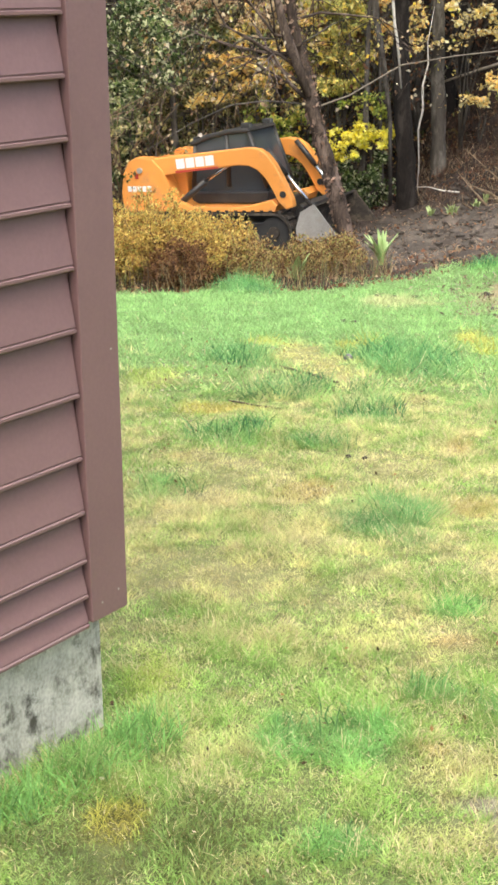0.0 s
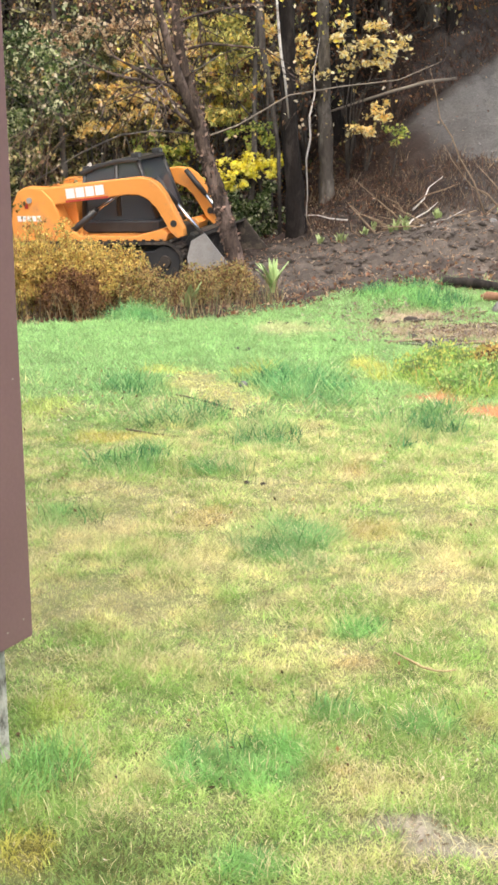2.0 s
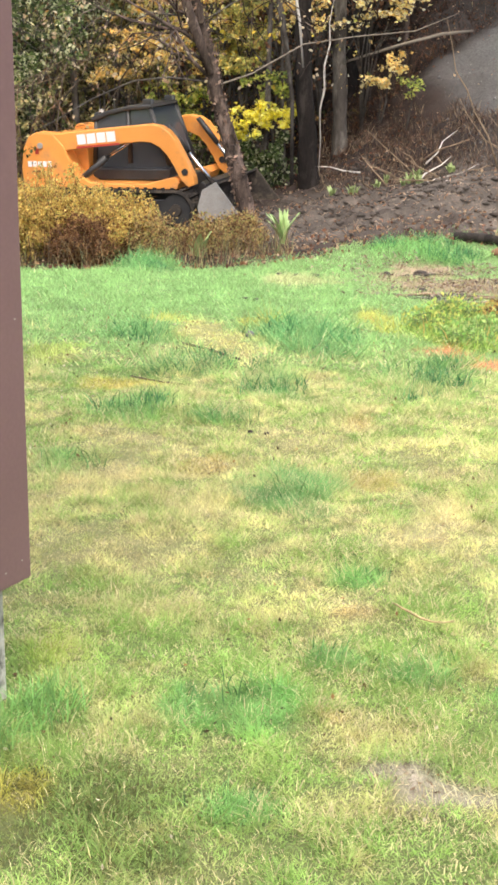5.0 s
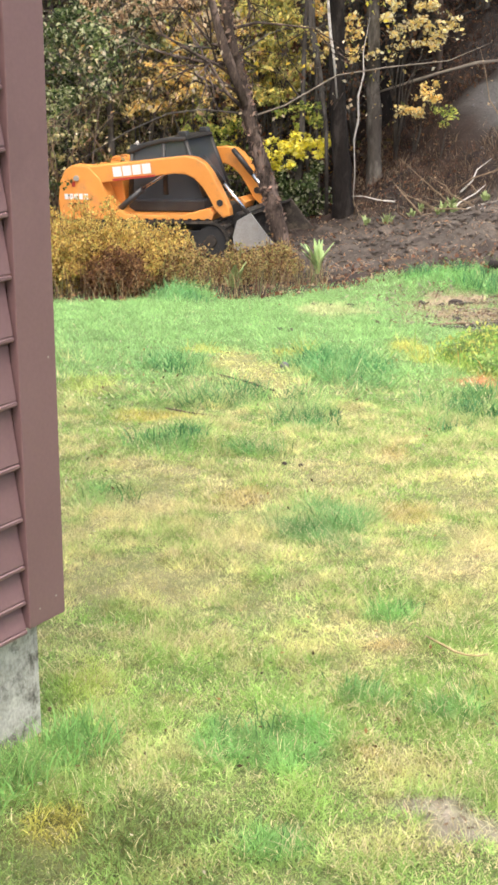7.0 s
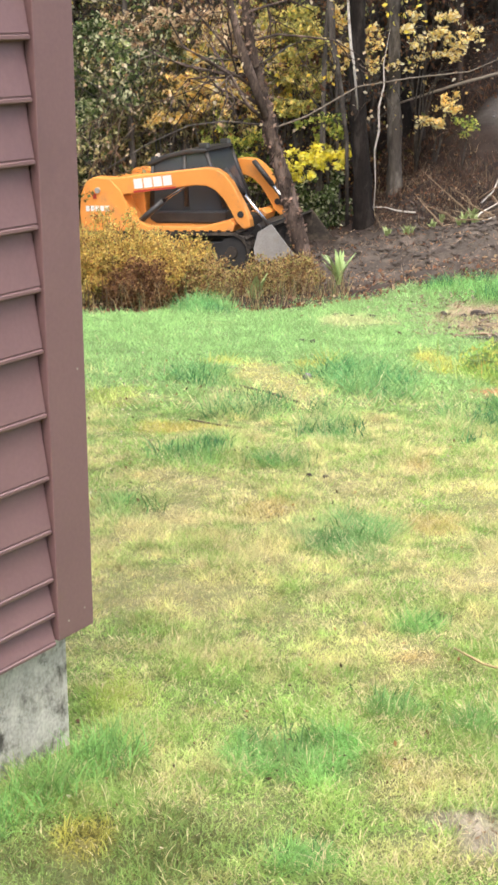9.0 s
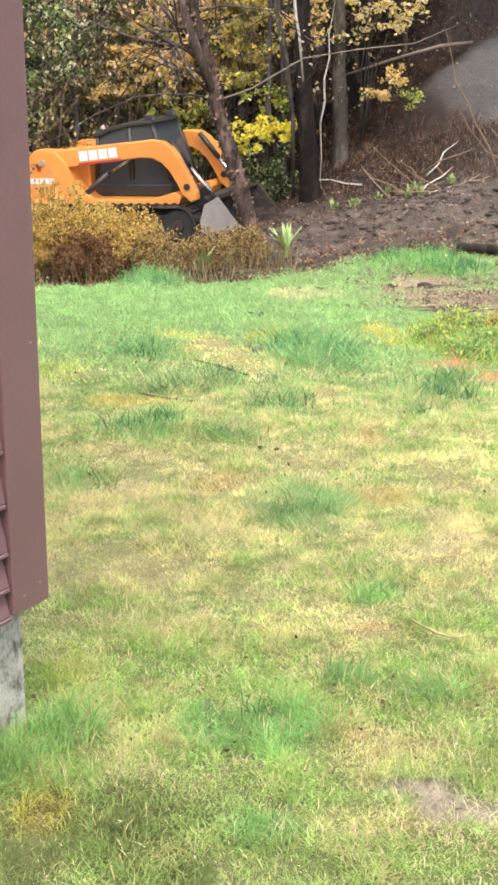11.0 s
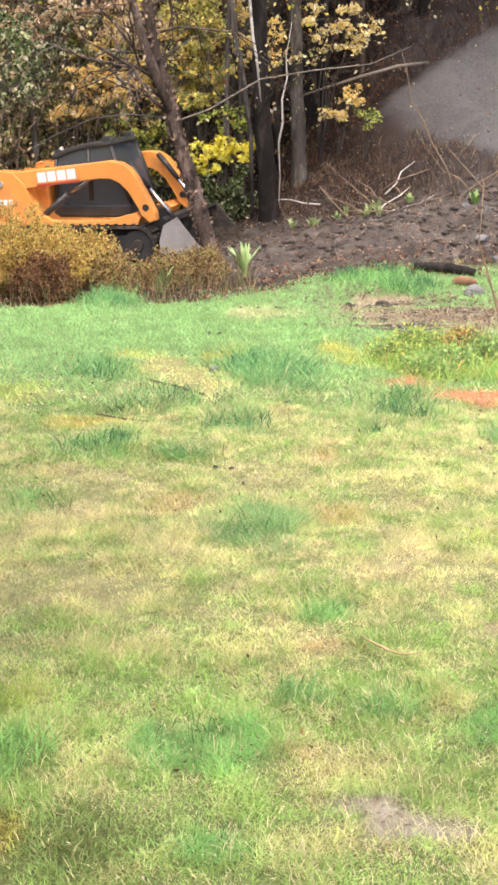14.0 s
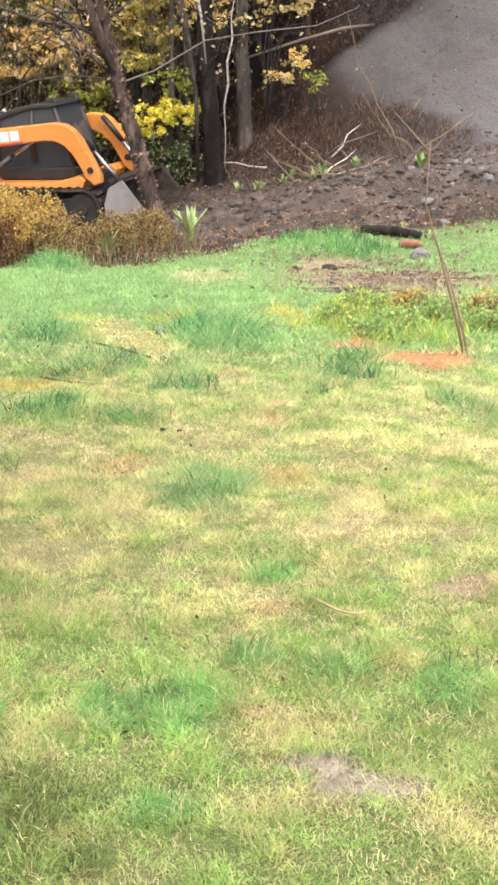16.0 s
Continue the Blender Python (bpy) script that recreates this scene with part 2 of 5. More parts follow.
def tinted(name, rough, bump=0.0, spread=.35, through_light=0.0):
    """A surface whose colour lies in the mesh's own tint, broken up by noise."""
    m = bpy.data.materials.new(name)
    m.use_nodes = True
    t = m.node_tree
    bsdf = t.nodes["Principled BSDF"]
    at = t.nodes.new("ShaderNodeAttribute")
    at.attribute_name = "tint"
    co = t.nodes.new("ShaderNodeTexCoord")
    nz = t.nodes.new("ShaderNodeTexNoise")
    nz.inputs["Scale"].default_value, nz.inputs["Detail"].default_value = 22, 6
    nz.inputs["Roughness"].default_value = .7
    t.links.new(co.outputs["Object"], nz.inputs["Vector"])
    hsv = t.nodes.new("ShaderNodeHueSaturation")
    rng = t.nodes.new("ShaderNodeMapRange")
    rng.inputs["From Min"].default_value, rng.inputs["From Max"].default_value = .25, .75
    rng.inputs["To Min"].default_value, rng.inputs["To Max"].default_value = 1 - spread, 1 + spread
    t.links.new(nz.outputs["Fac"], rng.inputs["Value"])
    t.links.new(rng.outputs["Result"], hsv.inputs["Value"])
    t.links.new(at.outputs["Color"], hsv.inputs["Color"])
    t.links.new(hsv.outputs["Color"], bsdf.inputs["Base Color"])
    bsdf.inputs["Roughness"].default_value = rough
    bsdf.inputs["Specular IOR Level"].default_value = .25
    if bump:
        bp = t.nodes.new("ShaderNodeBump")
        bp.inputs["Strength"].default_value, bp.inputs["Distance"].default_value = bump, .03
        t.links.new(nz.outputs["Fac"], bp.inputs["Height"])
        t.links.new(bp.outputs["Normal"], bsdf.inputs["Normal"])
    if through_light:
        tr = t.nodes.new("ShaderNodeBsdfTranslucent")
        t.links.new(hsv.outputs["Color"], tr.inputs["Color"])
        ms = t.nodes.new("ShaderNodeMixShader")
        ms.inputs[0].default_value = through_light
        t.links.new(bsdf.outputs[0], ms.inputs[1])
        t.links.new(tr.outputs[0], ms.inputs[2])
        t.links.new(ms.outputs[0], t.nodes["Material Output"].inputs[0])
    return m


GROUND = tinted("turf and earth", .95, 1.0, .4)
BLADE = tinted("grass blade", .6, 0, .15, .45)
LEAF = tinted("leaf", .5, 0, .25, .6)
BARK_FLAKE = tinted("flaking bark", .9, 0, .3)
PAINT = material("brown house paint", (.168, .096, .099), (.195, .113, .115), 2.5, .46, 0, .06, 90, (.150, .086, .090))
CONCRETE = material("stained concrete", (.60, .58, .52), (.32, .305, .265), 22, .92, 0, .9, 110, (.085, .08, .066), "", 1.2, .50)
ORANGE = material("orange machine paint", (.82, .34, .075), (.76, .30, .06), 4, .42, 0, .03, 60, (.60, .27, .09))
BLACK = material("black machine paint", (.022, .022, .023), (.045, .043, .04), 6, .42, 0, .1, 70, (.04, .037, .034))
RUBBER = material("muddy rubber", (.03, .028, .026), (.07, .058, .047), 8, .9, 0, .5, 60, (.13, .105, .08))
STEEL = material("worn grey steel", (.42, .40, .37), (.30, .285, .26), 5, .55, .15, .15, 50, (.34, .30, .25))
CHROME = material("polished steel rod", (.72, .72, .72), (.6, .6, .6), 5, .18, 1.0, 0, 50)
WHITE = material("white decal", (.82, .82, .80), (.76, .76, .74), 6, .4, 0, 0, 50)
RED = material("red decal", (.45, .05, .03), (.40, .045, .03), 6, .45, 0, 0, 50)
BARK = material("flaky brown bark", (.085, .062, .050), (.030, .024, .021), 9, .95, 0, 1.0, 45, (.19, .14, .115), "", 3.0, .48)
BARK_DARK = material("dark wet bark", (.020, .016, .014), (.009, .008, .007), 7, .95, 0, 1.0, 40, (.038, .032, .028), "", 3.0, .48)
BARK_GREY = material("grey bark", (.085, .074, .063), (.045, .039, .034), 7, .9, 0, .8, 40, (.16, .145, .125), "", 3.0, .48)
BARK_PALE = material("pale birch bark", (.62, .59, .54), (.42, .38, .33), 6, .8, 0, .4, 40, (.16, .13, .11))
TWIG = material("dry twig", (.30, .225, .15), (.19, .135, .09), 9, .9, 0, .4, 60)
WEATHERED = material("weathered grey wood", (.24, .205, .165), (.15, .125, .10), 9, .9, 0, .4, 60)
STRAW = material("straw-coloured stalk", (.40, .32, .15), (.24, .18, .09), 30, .8, 0, .3, 90)
STEM = material("red-brown stems", (.17, .095, .055), (.09, .055, .035), 9, .9, 0, .4, 60)
GREEN_STEM = material("green stems", (.20, .27, .08), (.13, .19, .06), 9, .8, 0, .3, 60)
ROCK = material("grey stone", (.19, .185, .18), (.12, .116, .112), 6, .9, 0, .8, 40, (.26, .245, .22))
CLOD = material("dark clods of earth", (.095, .078, .064), (.05, .042, .036), 9, .98, 0, .8, 50, None, "island")
WOOD_RAW = material("raw orange wood", (.30, .16, .095), (.17, .09, .055), 14, .9, 0, .5, 50)

GLASS = bpy.data.materials.new("tinted cab glass")
GLASS.use_nodes = True
gb = GLASS.node_tree.nodes["Principled BSDF"]
gb.inputs["Base Color"].default_value = (.085, .097, .108, 1)
gb.inputs["Roughness"].default_value = .05
gb.inputs["Transmission Weight"].default_value = .2
gb.inputs["IOR"].default_value = 1.45
LAMP = bpy.data.materials.new("clear lamp lens")
LAMP.use_nodes = True
gb = LAMP.node_tree.nodes["Principled BSDF"]
gb.inputs["Base Color"].default_value = (.16, .165, .17, 1)
gb.inputs["Roughness"].default_value = .15


# ---- building helpers ----
def thing(name, label, category, m, group="", kind=""):
    ob = new(name)
    ob.empty_display_size = .1
    ob.matrix_basis = m
    return tagged(ob, label, category, group, kind)


def to_mesh(name, bm, mat):
    me = bpy.data.meshes.new(name)
    bm.normal_update()
    bm.to_mesh(me)
    bm.free()
    me.materials.append(mat)
    return me


def part(name, bm, mat, parent, label=""):
    ob = new(name, to_mesh(name, bm, mat))
    ob.parent = parent
    return tagged(ob, label)


def solid(name, bm, mat, label, category, m=None, group="", kind=""):
    ob = new(name, to_mesh(name, bm, mat))
    if m is not None:
        ob.matrix_basis = m
    return tagged(ob, label, category, group, kind)


def block(x0, x1, y0, y1, z0, z1, bevel=0.0, bm=None):
    bm = bm or bmesh.new()
    made = bmesh.ops.create_cube(bm, size=1)["verts"]
    for v in made:
        v.co = Vector((x0 + (v.co.x + .5) * (x1 - x0), y0 + (v.co.y + .5) * (y1 - y0), z0 + (v.co.z + .5) * (z1 - z0)))
    if bevel:
        edges = {e for v in made for e in v.link_edges}
        bmesh.ops.bevel(bm, geom=list(edges), offset=bevel, segments=2, affect="EDGES", profile=.5)
    return bm


def prism(outline, y0, y1, bevel=0.0, bm=None):
    """An outline in x and z, drawn out from y0 to y1."""
    bm = bm or bmesh.new()
    a = [bm.verts.new((x, y0, z)) for x, z in outline]
    b = [bm.verts.new((x, y1, z)) for x, z in outline]
    n = len(a)
    faces = [bm.faces.new(a), bm.faces.new(b[::-1])]
    faces += [bm.faces.new((a[(i + 1) % n], a[i], b[i], b[(i + 1) % n])) for i in range(n)]
    bmesh.ops.recalc_face_normals(bm, faces=faces)
    if bevel:
        rim = [e for e in {e for f in faces[:2] for e in f.edges}]
        bmesh.ops.bevel(bm, geom=rim, offset=bevel, segments=2, affect="EDGES", profile=.5)
    return bm


def tube(points, radii, sides=8, bm=None, rough=0.0, seed=0):
    """A tapered limb through the points."""
    bm = bm or bmesh.new()
    rnd = random.Random(seed)
    rings = []
    up = Vector((.13, .21, .97))
    for i, p in enumerate(points):
        p = Vector(p)
        d = (Vector(points[min(i + 1, len(points) - 1)]) - Vector(points[max(i - 1, 0)])).normalized()
        side = d.cross(up)
        side = side.normalized() if side.length > .05 else d.cross(Vector((1, 0, 0))).normalized()
        other = d.cross(side)
        ring = []
        for k in range(sides):
            a = 2 * math.pi * k / sides
            rr = radii[i] * (1 + rough * (rnd.random() - .5))
            ring.append(bm.verts.new(p + side * (rr * math.cos(a)) + other * (rr * math.sin(a))))
        rings.append(ring)
    for a, b in zip(rings, rings[1:]):
        for k in range(sides):
            f = bm.faces.new((a[k], a[(k + 1) % sides], b[(k + 1) % sides], b[k]))
            f.smooth = True
    bm.faces.new(rings[0][::-1])
    bm.faces.new(rings[-1])
    return bm


def rod(p, q, r0, r1=None, sides=12, bm=None):
    return tube([p, q], [r0, r0 if r1 is None else r1], sides, bm)


def array_mesh(name, verts, faces, mat, tint=None, smooth=False):
    """A mesh from arrays: verts n x 3, faces m x k."""
    me = bpy.data.meshes.new(name)
    verts, faces = np.asarray(verts, np.float32), np.asarray(faces, np.int32)
    me.vertices.add(len(verts))
    me.vertices.foreach_set("co", verts.ravel())
    me.loops.add(faces.size)
    me.loops.foreach_set("vertex_index", faces.ravel())
    me.polygons.add(len(faces))
    me.polygons.foreach_set("loop_start", np.arange(0, faces.size, faces.shape[1], dtype=np.int32))
    if smooth:
        me.polygons.foreach_set("use_smooth", np.ones(len(faces), bool))
    me.update(calc_edges=True)
    if tint is not None:
        at = me.attributes.new("tint", "FLOAT_COLOR", "POINT")
        at.data.foreach_set("color", np.c_[tint, np.ones(len(tint))].astype(np.float32).ravel())
    me.materials.append(mat)
    return me


def on_ground(r, f, turn=0.0, sink=0.0):
    return LOC @ pose(r, f, float(ground_z(r, f)) - sink, 0, 0, turn)


# ---- the land ----
def spaced(lo, a, b, hi, fine, n):
    inner = np.arange(a, b, fine)
    grow = np.geomspace(1, 400, n)
    left = a - (a - lo) * (grow - .999) / 399.001 - fine
    right = b + (hi - b) * (grow - .999) / 399.001
    return np.concatenate([left[::-1], inner, right])


gr = spaced(-700, -11, 11, 700, .085, 26)
gf = spaced(-600, -7, 34, 800, .085, 26)
RR, FF = np.meshgrid(gr, gf)
ZZ = ground_z(RR, FF)
ZZ = ZZ + relief(RR, FF)
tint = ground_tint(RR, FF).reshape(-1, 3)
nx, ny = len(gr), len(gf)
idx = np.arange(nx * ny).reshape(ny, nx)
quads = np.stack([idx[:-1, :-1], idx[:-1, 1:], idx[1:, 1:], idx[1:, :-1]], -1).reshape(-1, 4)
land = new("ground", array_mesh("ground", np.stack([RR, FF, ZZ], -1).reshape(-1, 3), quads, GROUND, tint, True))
land.matrix_basis = LOC
tagged(land, "patchy lawn falling away to dark dug earth, gravel and leaf litter", "ground", kind="structure")


def surface(r, f):
    """The land's height with its unevenness."""
    r, f = np.asarray(r, float), np.asarray(f, float)
    return ground_z(r, f) + relief(r, f)


# ---- the house ----
house = thing("house", "brown painted clapboard house on a stained concrete foundation", "house", Matrix.Identity(4))
part("wall", block(-6.5, -.036, -7.5, -.036, .30, 4.6), PAINT, house, "plain sheathing behind the clapboards")
part("foundation", block(-6.44, -.062, -7.44, -.045, -.6, .30, .006), CONCRETE, house, "weathered concrete with dark stains")
part("corner_board", block(-.030, 0, -.14, 0, .30, 4.5, .003), PAINT, house, "flat brown corner board")
part("corner_board", block(-.14, -.0305, -.030, .004, .302, 4.5, .003), PAINT, house, "flat brown corner board")
roof = bmesh.new()
prism([(-7.0, 4.55), (-3.25, 6.7), (.5, 4.55), (.5, 4.7), (-3.25, 6.87), (-7.0, 4.7)], -8.0, .5, 0, roof)
part("roof", roof, BARK_DARK, house, "dark shingled roof")
gable = prism([(-6.4, 4.55), (-3.25, 6.55), (-.1, 4.55)], -7.4, -.05)
part("gable", gable, PAINT, house)
bottoms = [.288, .372, .471, .604, .75, .916, 1.082, 1.237, 1.39, 1.545, 1.69, 1.832]
while bottoms[-1] < 4.3:
    bottoms.append(bottoms[-1] + .152)
for k, zb in enumerate(bottoms):
    zt = bottoms[k + 1] + .02 if k + 1 < len(bottoms) else zb + .16
    cut = bmesh.new()
    section = [(-.006, zb), (-.003, zb + .003), (-.003, zb + .010), (-.008, zb + .0125), (-.008, zb + .0155), (-.0055, zb + .017), (-.033, zt), (-.0355, zt), (-.0355, zb)]
    end = -.146 - .004 * random.random()
    a = [cut.verts.new((x, -7.5, z)) for x, z in section]
    b = [cut.verts.new((x, end, z)) for x, z in section]
    n = len(a)
    cut.faces.new(a), cut.faces.new(b[::-1])
    for i in range(n):
        cut.faces.new((a[(i + 1) % n], a[i], b[i], b[(i + 1) % n]))
    bmesh.ops.recalc_face_normals(cut, faces=cut.faces[:])
    part("clapboard", cut, PAINT, house)

for y, z in ((-.035, .36), (-.10, .345), (-.03, 1.02)):
    part("nail_head", rod((-.002, y, z), (.0010, y, z), .0026, None, 8), STEEL, house, "small pale nail head")

# ---- grass ----
rng = np.random.default_rng(4)


def blades(r, f, length, width, lean, tint, name, label, plain=False):
    n = len(r)
    a = rng.uniform(0, 2 * np.pi, n)
    b = rng.uniform(0, 2 * np.pi, n)
    z = surface(r, f) - .004
    side = np.stack([np.cos(a), np.sin(a), np.zeros(n)], -1) * (width / 2)[:, None]
    tip = np.stack([np.cos(b) * lean, np.sin(b) * lean, np.sqrt(np.clip(1 - lean ** 2, .04, 1))], -1) * length[:, None]
    base = np.stack([r, f, z], -1)
    mid = base + tip * np.array((.4, .4, .62))
    v = np.stack([base - side, base + side, mid + side * .8, mid - side * .8, base + tip], 1).reshape(-1, 3)
    if plain:
        v = np.stack([base - side, base + side, base + tip], 1).reshape(-1, 3)
        faces, count = np.arange(3 * n).reshape(-1, 3), 3
    else:
        k = np.arange(n)[:, None] * 5
        faces, count = np.concatenate([k + np.array((0, 1, 2)), k + np.array((0, 2, 3)), k + np.array((3, 2, 4))]), 5
    ob = new(name, array_mesh(name, v, faces, BLADE, np.repeat(tint, count, 0)))
    ob.matrix_basis = LOC
    return tagged(ob, label, "grass", kind="stuff")


def scatter(n, f0, f1, wide=.27, extra=.6):
    f = np.sqrt(rng.uniform(f0 ** 2, f1 ** 2, n))
    r = rng.uniform(-1, 1, n) * (f * wide + extra)
    return r, f


def lawn(n, f0, f1, size, width):
    r, f = scatter(n, f0, f1)
    bare = np.maximum(patch_weight("bare", r, f), np.maximum(patch_weight("soil", r, f), patch_weight("mulch", r, f)) * .85)
    keep = (rng.random(len(r)) > bare * .8) & (f < edge_of_lawn(r) + .2 * rng.standard_normal(len(r)))
    x = 2.35 + r * math.cos(TURN) - f * math.sin(TURN)
    y = -2.66 + r * math.sin(TURN) + f * math.cos(TURN)
    keep &= ~((x < -.04) & (y < -.02))
    r, f, x, y = r[keep], f[keep], x[keep], y[keep]
    col = lawn_tint(r, f)
    col = col * (.88 + .76 * rng.random(len(r)))[:, None] * (.55 + .90 * fbm(r, f * .7, 11, 29, 4))[:, None]
    straw = rng.random(len(r)) < (.12 + .25 * step(fbm(r, f, 9, 23, 2), .45, .7)) * (1 - .95 * step(f, 7, 9.5)) * (1 - .75 * patch_weight("deep", r, f)) * (1 - .5 * patch_weight("lush", r, f))
    dark = rng.random(len(r)) < .32 * patch_weight("deep", r, f)
    col[dark] = np.array((.17, .175, .06)) * (.5 + .9 * rng.random(dark.sum()))[:, None]
    col[straw] = np.array((.70, .62, .36)) * (.65 + .6 * rng.random(straw.sum()))[:, None]
    tall = np.maximum(patch_weight("tall", r, f), np.maximum(patch_weight("lush", r, f) * .45, patch_weight("lime", r, f) * .8))
    house_side = (x > -.05) & (x < .3) & (y < .1)
    length = size * (.55 + .9 * rng.random(len(r))) * (1 + 1.35 * tall + 0.6 * house_side * rng.random(len(r)))
    length = length * (1 - .3 * patch_weight("dry", r, f)) * (1 - .6 * patch_weight("worn", r, f)) * (.75 + .85 * step(fbm(r, f, 7, 19, 3), .38, .68))
    lean = np.clip(rng.normal(.82, .16, len(r)), .1, .985)
    return r, f, length, width * (.7 + .6 * rng.random(len(r))), lean, col


blades(*lawn(230000, 2.2, 4.2, .029, .0030), "lawn_grass", "short patchy lawn grass, green and straw yellow")
blades(*lawn(170000, 4.2, 5.7, .029, .0044), "lawn_grass", "short straw-yellow and green lawn grass", True)
blades(*lawn(190000, 5.7, 8.2, .031, .0062), "lawn_grass", "short dry straw-yellow lawn grass with green blades", True)
blades(*lawn(200000, 8.2, 17.5, .055, .0110), "lawn_grass", "longer bright green grass on the far lawn", True)

# tufts of coarse dark grass
tr, tf, tl = [], [], []
for cr, cf, wr, wf in PATCHES["tall"] + PATCHES["lush"]:
    for k in range(7 if cf > 7 else 3):
        a, s = rng.uniform(0, 2 * np.pi), np.sqrt(rng.random()) * .9
        r0, f0 = cr + wr * s * np.cos(a), cf + wf * s * np.sin(a)
        n = 34 if cf > 7 else 22
        tr.append(r0 + rng.normal(0, .035 + .003 * cf, n))
        tf.append(f0 + rng.normal(0, .035 + .003 * cf, n))
        tl.append(np.full(n, .028 + .006 * cf + .03 * rng.random()) * (.5 + .9 * rng.random(n)))
tr, tf, tl = np.concatenate(tr), np.concatenate(tf), np.concatenate(tl)
x = 2.35 + tr * math.cos(TURN) - tf * math.sin(TURN)
y = -2.66 + tr * math.sin(TURN) + tf * math.cos(TURN)
ok = ~((x < -.03) & (y < 0))
tr, tf, tl = tr[ok], tf[ok], tl[ok]
shade = np.where((tf > 7)[:, None], np.array((.12, .29, .12)), np.array((.19, .37, .13))) * (.35 + 1.1 * rng.random(len(tr)) ** 1.3)[:, None]
blades(tr, tf, tl, .003 + .0004 * tf, np.clip(rng.normal(.68, .2, len(tr)), .05, .97), shade, "grass_tufts", "coarse dark green tufts in the lawn")


n = 900
hx, hy = .02 + .16 * rng.random(n) ** 1.4, -.62 + .66 * rng.random(n)
hr, hf = (hx - 2.35) * math.cos(TURN) + (hy + 2.66) * math.sin(TURN), -(hx - 2.35) * math.sin(TURN) + (hy + 2.66) * math.cos(TURN)
blades(hr, hf, .06 + .08 * rng.random(n), np.full(n, .0042), np.clip(rng.normal(.7, .2, n), .05, .97), np.array((.25, .45, .14)) * (.5 + .9 * rng.random(n))[:, None],
       "foundation_grass", "long blue-green grass against the foundation")


# ---- the compact track loader ----
def loader(m):
    """A tracked loader, nose towards +x, its near side towards -y; x = 0 at its tail."""
    ob = thing("track_loader", "orange and black compact track loader, muddy tracks, bucket lowered", "loader", m)
    part("chassis", block(.45, 2.55, -.42, .42, .22, .80, .03), BLACK, ob, "black steel belly")
    part("engine_hood", prism([(.10, .72), (.06, 1.25), (.16, 1.42), (.95, 1.46), (1.0, .72)], -.58, .58, .02), ORANGE, ob, "orange engine cover")
    bumper = part("rear_bumper", prism([(.10, .28), (.02, .40), (.0, .66), (.74, .66), (.70, .28)], -.86, .86, .03), BLACK, ob, "dark plastic tail guard")
    for k in range(5):
        part("grille_slat", block(-.012, .03, -.45, .45, .36 + .055 * k, .385 + .055 * k), RUBBER, bumper)
    for s in (-1, 1):
        y0, y1 = sorted((s * .60, s * .90))
        tower = part("rear_upright", prism([(.0, .665), (-.02, .95), (.03, 1.25), (.13, 1.43), (.27, 1.50), (.54, 1.48), (.72, 1.30), (.84, 1.02),
                                           (.98, .80), (.90, .665)], y0, y1, .02), ORANGE, ob, "orange side panel with white decals")
        yo = s * .906
        for z, w, h in ((1.02, .40, .085),):
            for k in range(5):
                part("decal_bar", block(.10 + k * .085, .165 + k * .085, *sorted((yo - s * .004, yo)), z - h / 2, z + h / 2), WHITE, tower, "white decal bar")
        part("decal_mark", block(.24, .30, *sorted((yo - s * .004, yo)), 1.17, 1.25), RED, tower, "dark red decal")
        for k in range(3):
            part("decal_bar", block(.17 + k * .09, .23 + k * .09, *sorted((yo - s * .004, yo)), .90, .915), BLACK, tower, "thin dark decal bar")
        # lift arm: long beam and the bent front leg
        a0, a1 = sorted((s * .72, s * .885))
        arm = part("lift_arm", prism([(.20, 1.43), (.42, 1.465), (1.30, 1.545), (2.16, 1.62), (2.34, 1.595), (2.47, 1.51), (2.58, 1.37), (2.72, 1.10), (2.84, .84),
                                      (2.85, .73), (2.74, .69), (2.62, .80), (2.53, .98), (2.42, 1.16), (2.30, 1.28), (2.16, 1.345), (1.98, 1.355), (1.30, 1.285),
                                      (.80, 1.225), (.62, 1.20), (.45, 1.15)], a0, a1, .02), ORANGE, ob, "orange lift arm with a white decal")
        yd = s * .889
        slant = math.atan2(.075, .88)
        for k in range(4):
            bar = block(-.072, .072, -.002, .002, -.075, .075)
            bmesh.ops.transform(bar, matrix=Matrix.Translation((1.03 + k * .165, yd, 1.395 + k * .0145)) @ Matrix.Rotation(-slant, 4, "Y"), verts=bar.verts)
            part("decal_bar", bar, WHITE, arm, "white decal block")
        strip = block(-.36, .36, -.0015, .0015, -.016, .016)
        bmesh.ops.transform(strip, matrix=Matrix.Translation((1.30, s * .888, 1.302)) @ Matrix.Rotation(-slant, 4, "Y"), verts=strip.verts)
        part("decal_strip", strip, RED, arm, "red decal strip")
        part("pivot_pin", rod((.33, s * .70, 1.30), (.33, s * .925, 1.30), .045, None, 16), STEEL, arm)
        part("pivot_pin", rod((2.70, s * .70, .92), (2.70, s * .90, .92), .05, None, 16), BLACK, arm)
        # lift cylinder
        cyl = part("lift_cylinder", rod((.86, s * .80, .72), (1.40, s * .80, 1.12), .05, None, 14), BLACK, ob, "black hydraulic cylinder")
        part("piston_rod", rod((1.38, s * .80, 1.105), (1.88, s * .80, 1.40), .026, None, 12), CHROME, cyl, "bright steel rod")
        # tilt cylinder at the arm's front leg
        tilt = part("tilt_cylinder", rod((2.36, s * .62, 1.58), (2.66, s * .62, 1.20), .042, None, 14), BLACK, ob)
        part("piston_rod", rod((2.64, s * .62, 1.22), (3.06, s * .62, .70), .034, None, 12), CHROME, tilt, "bright steel rod")
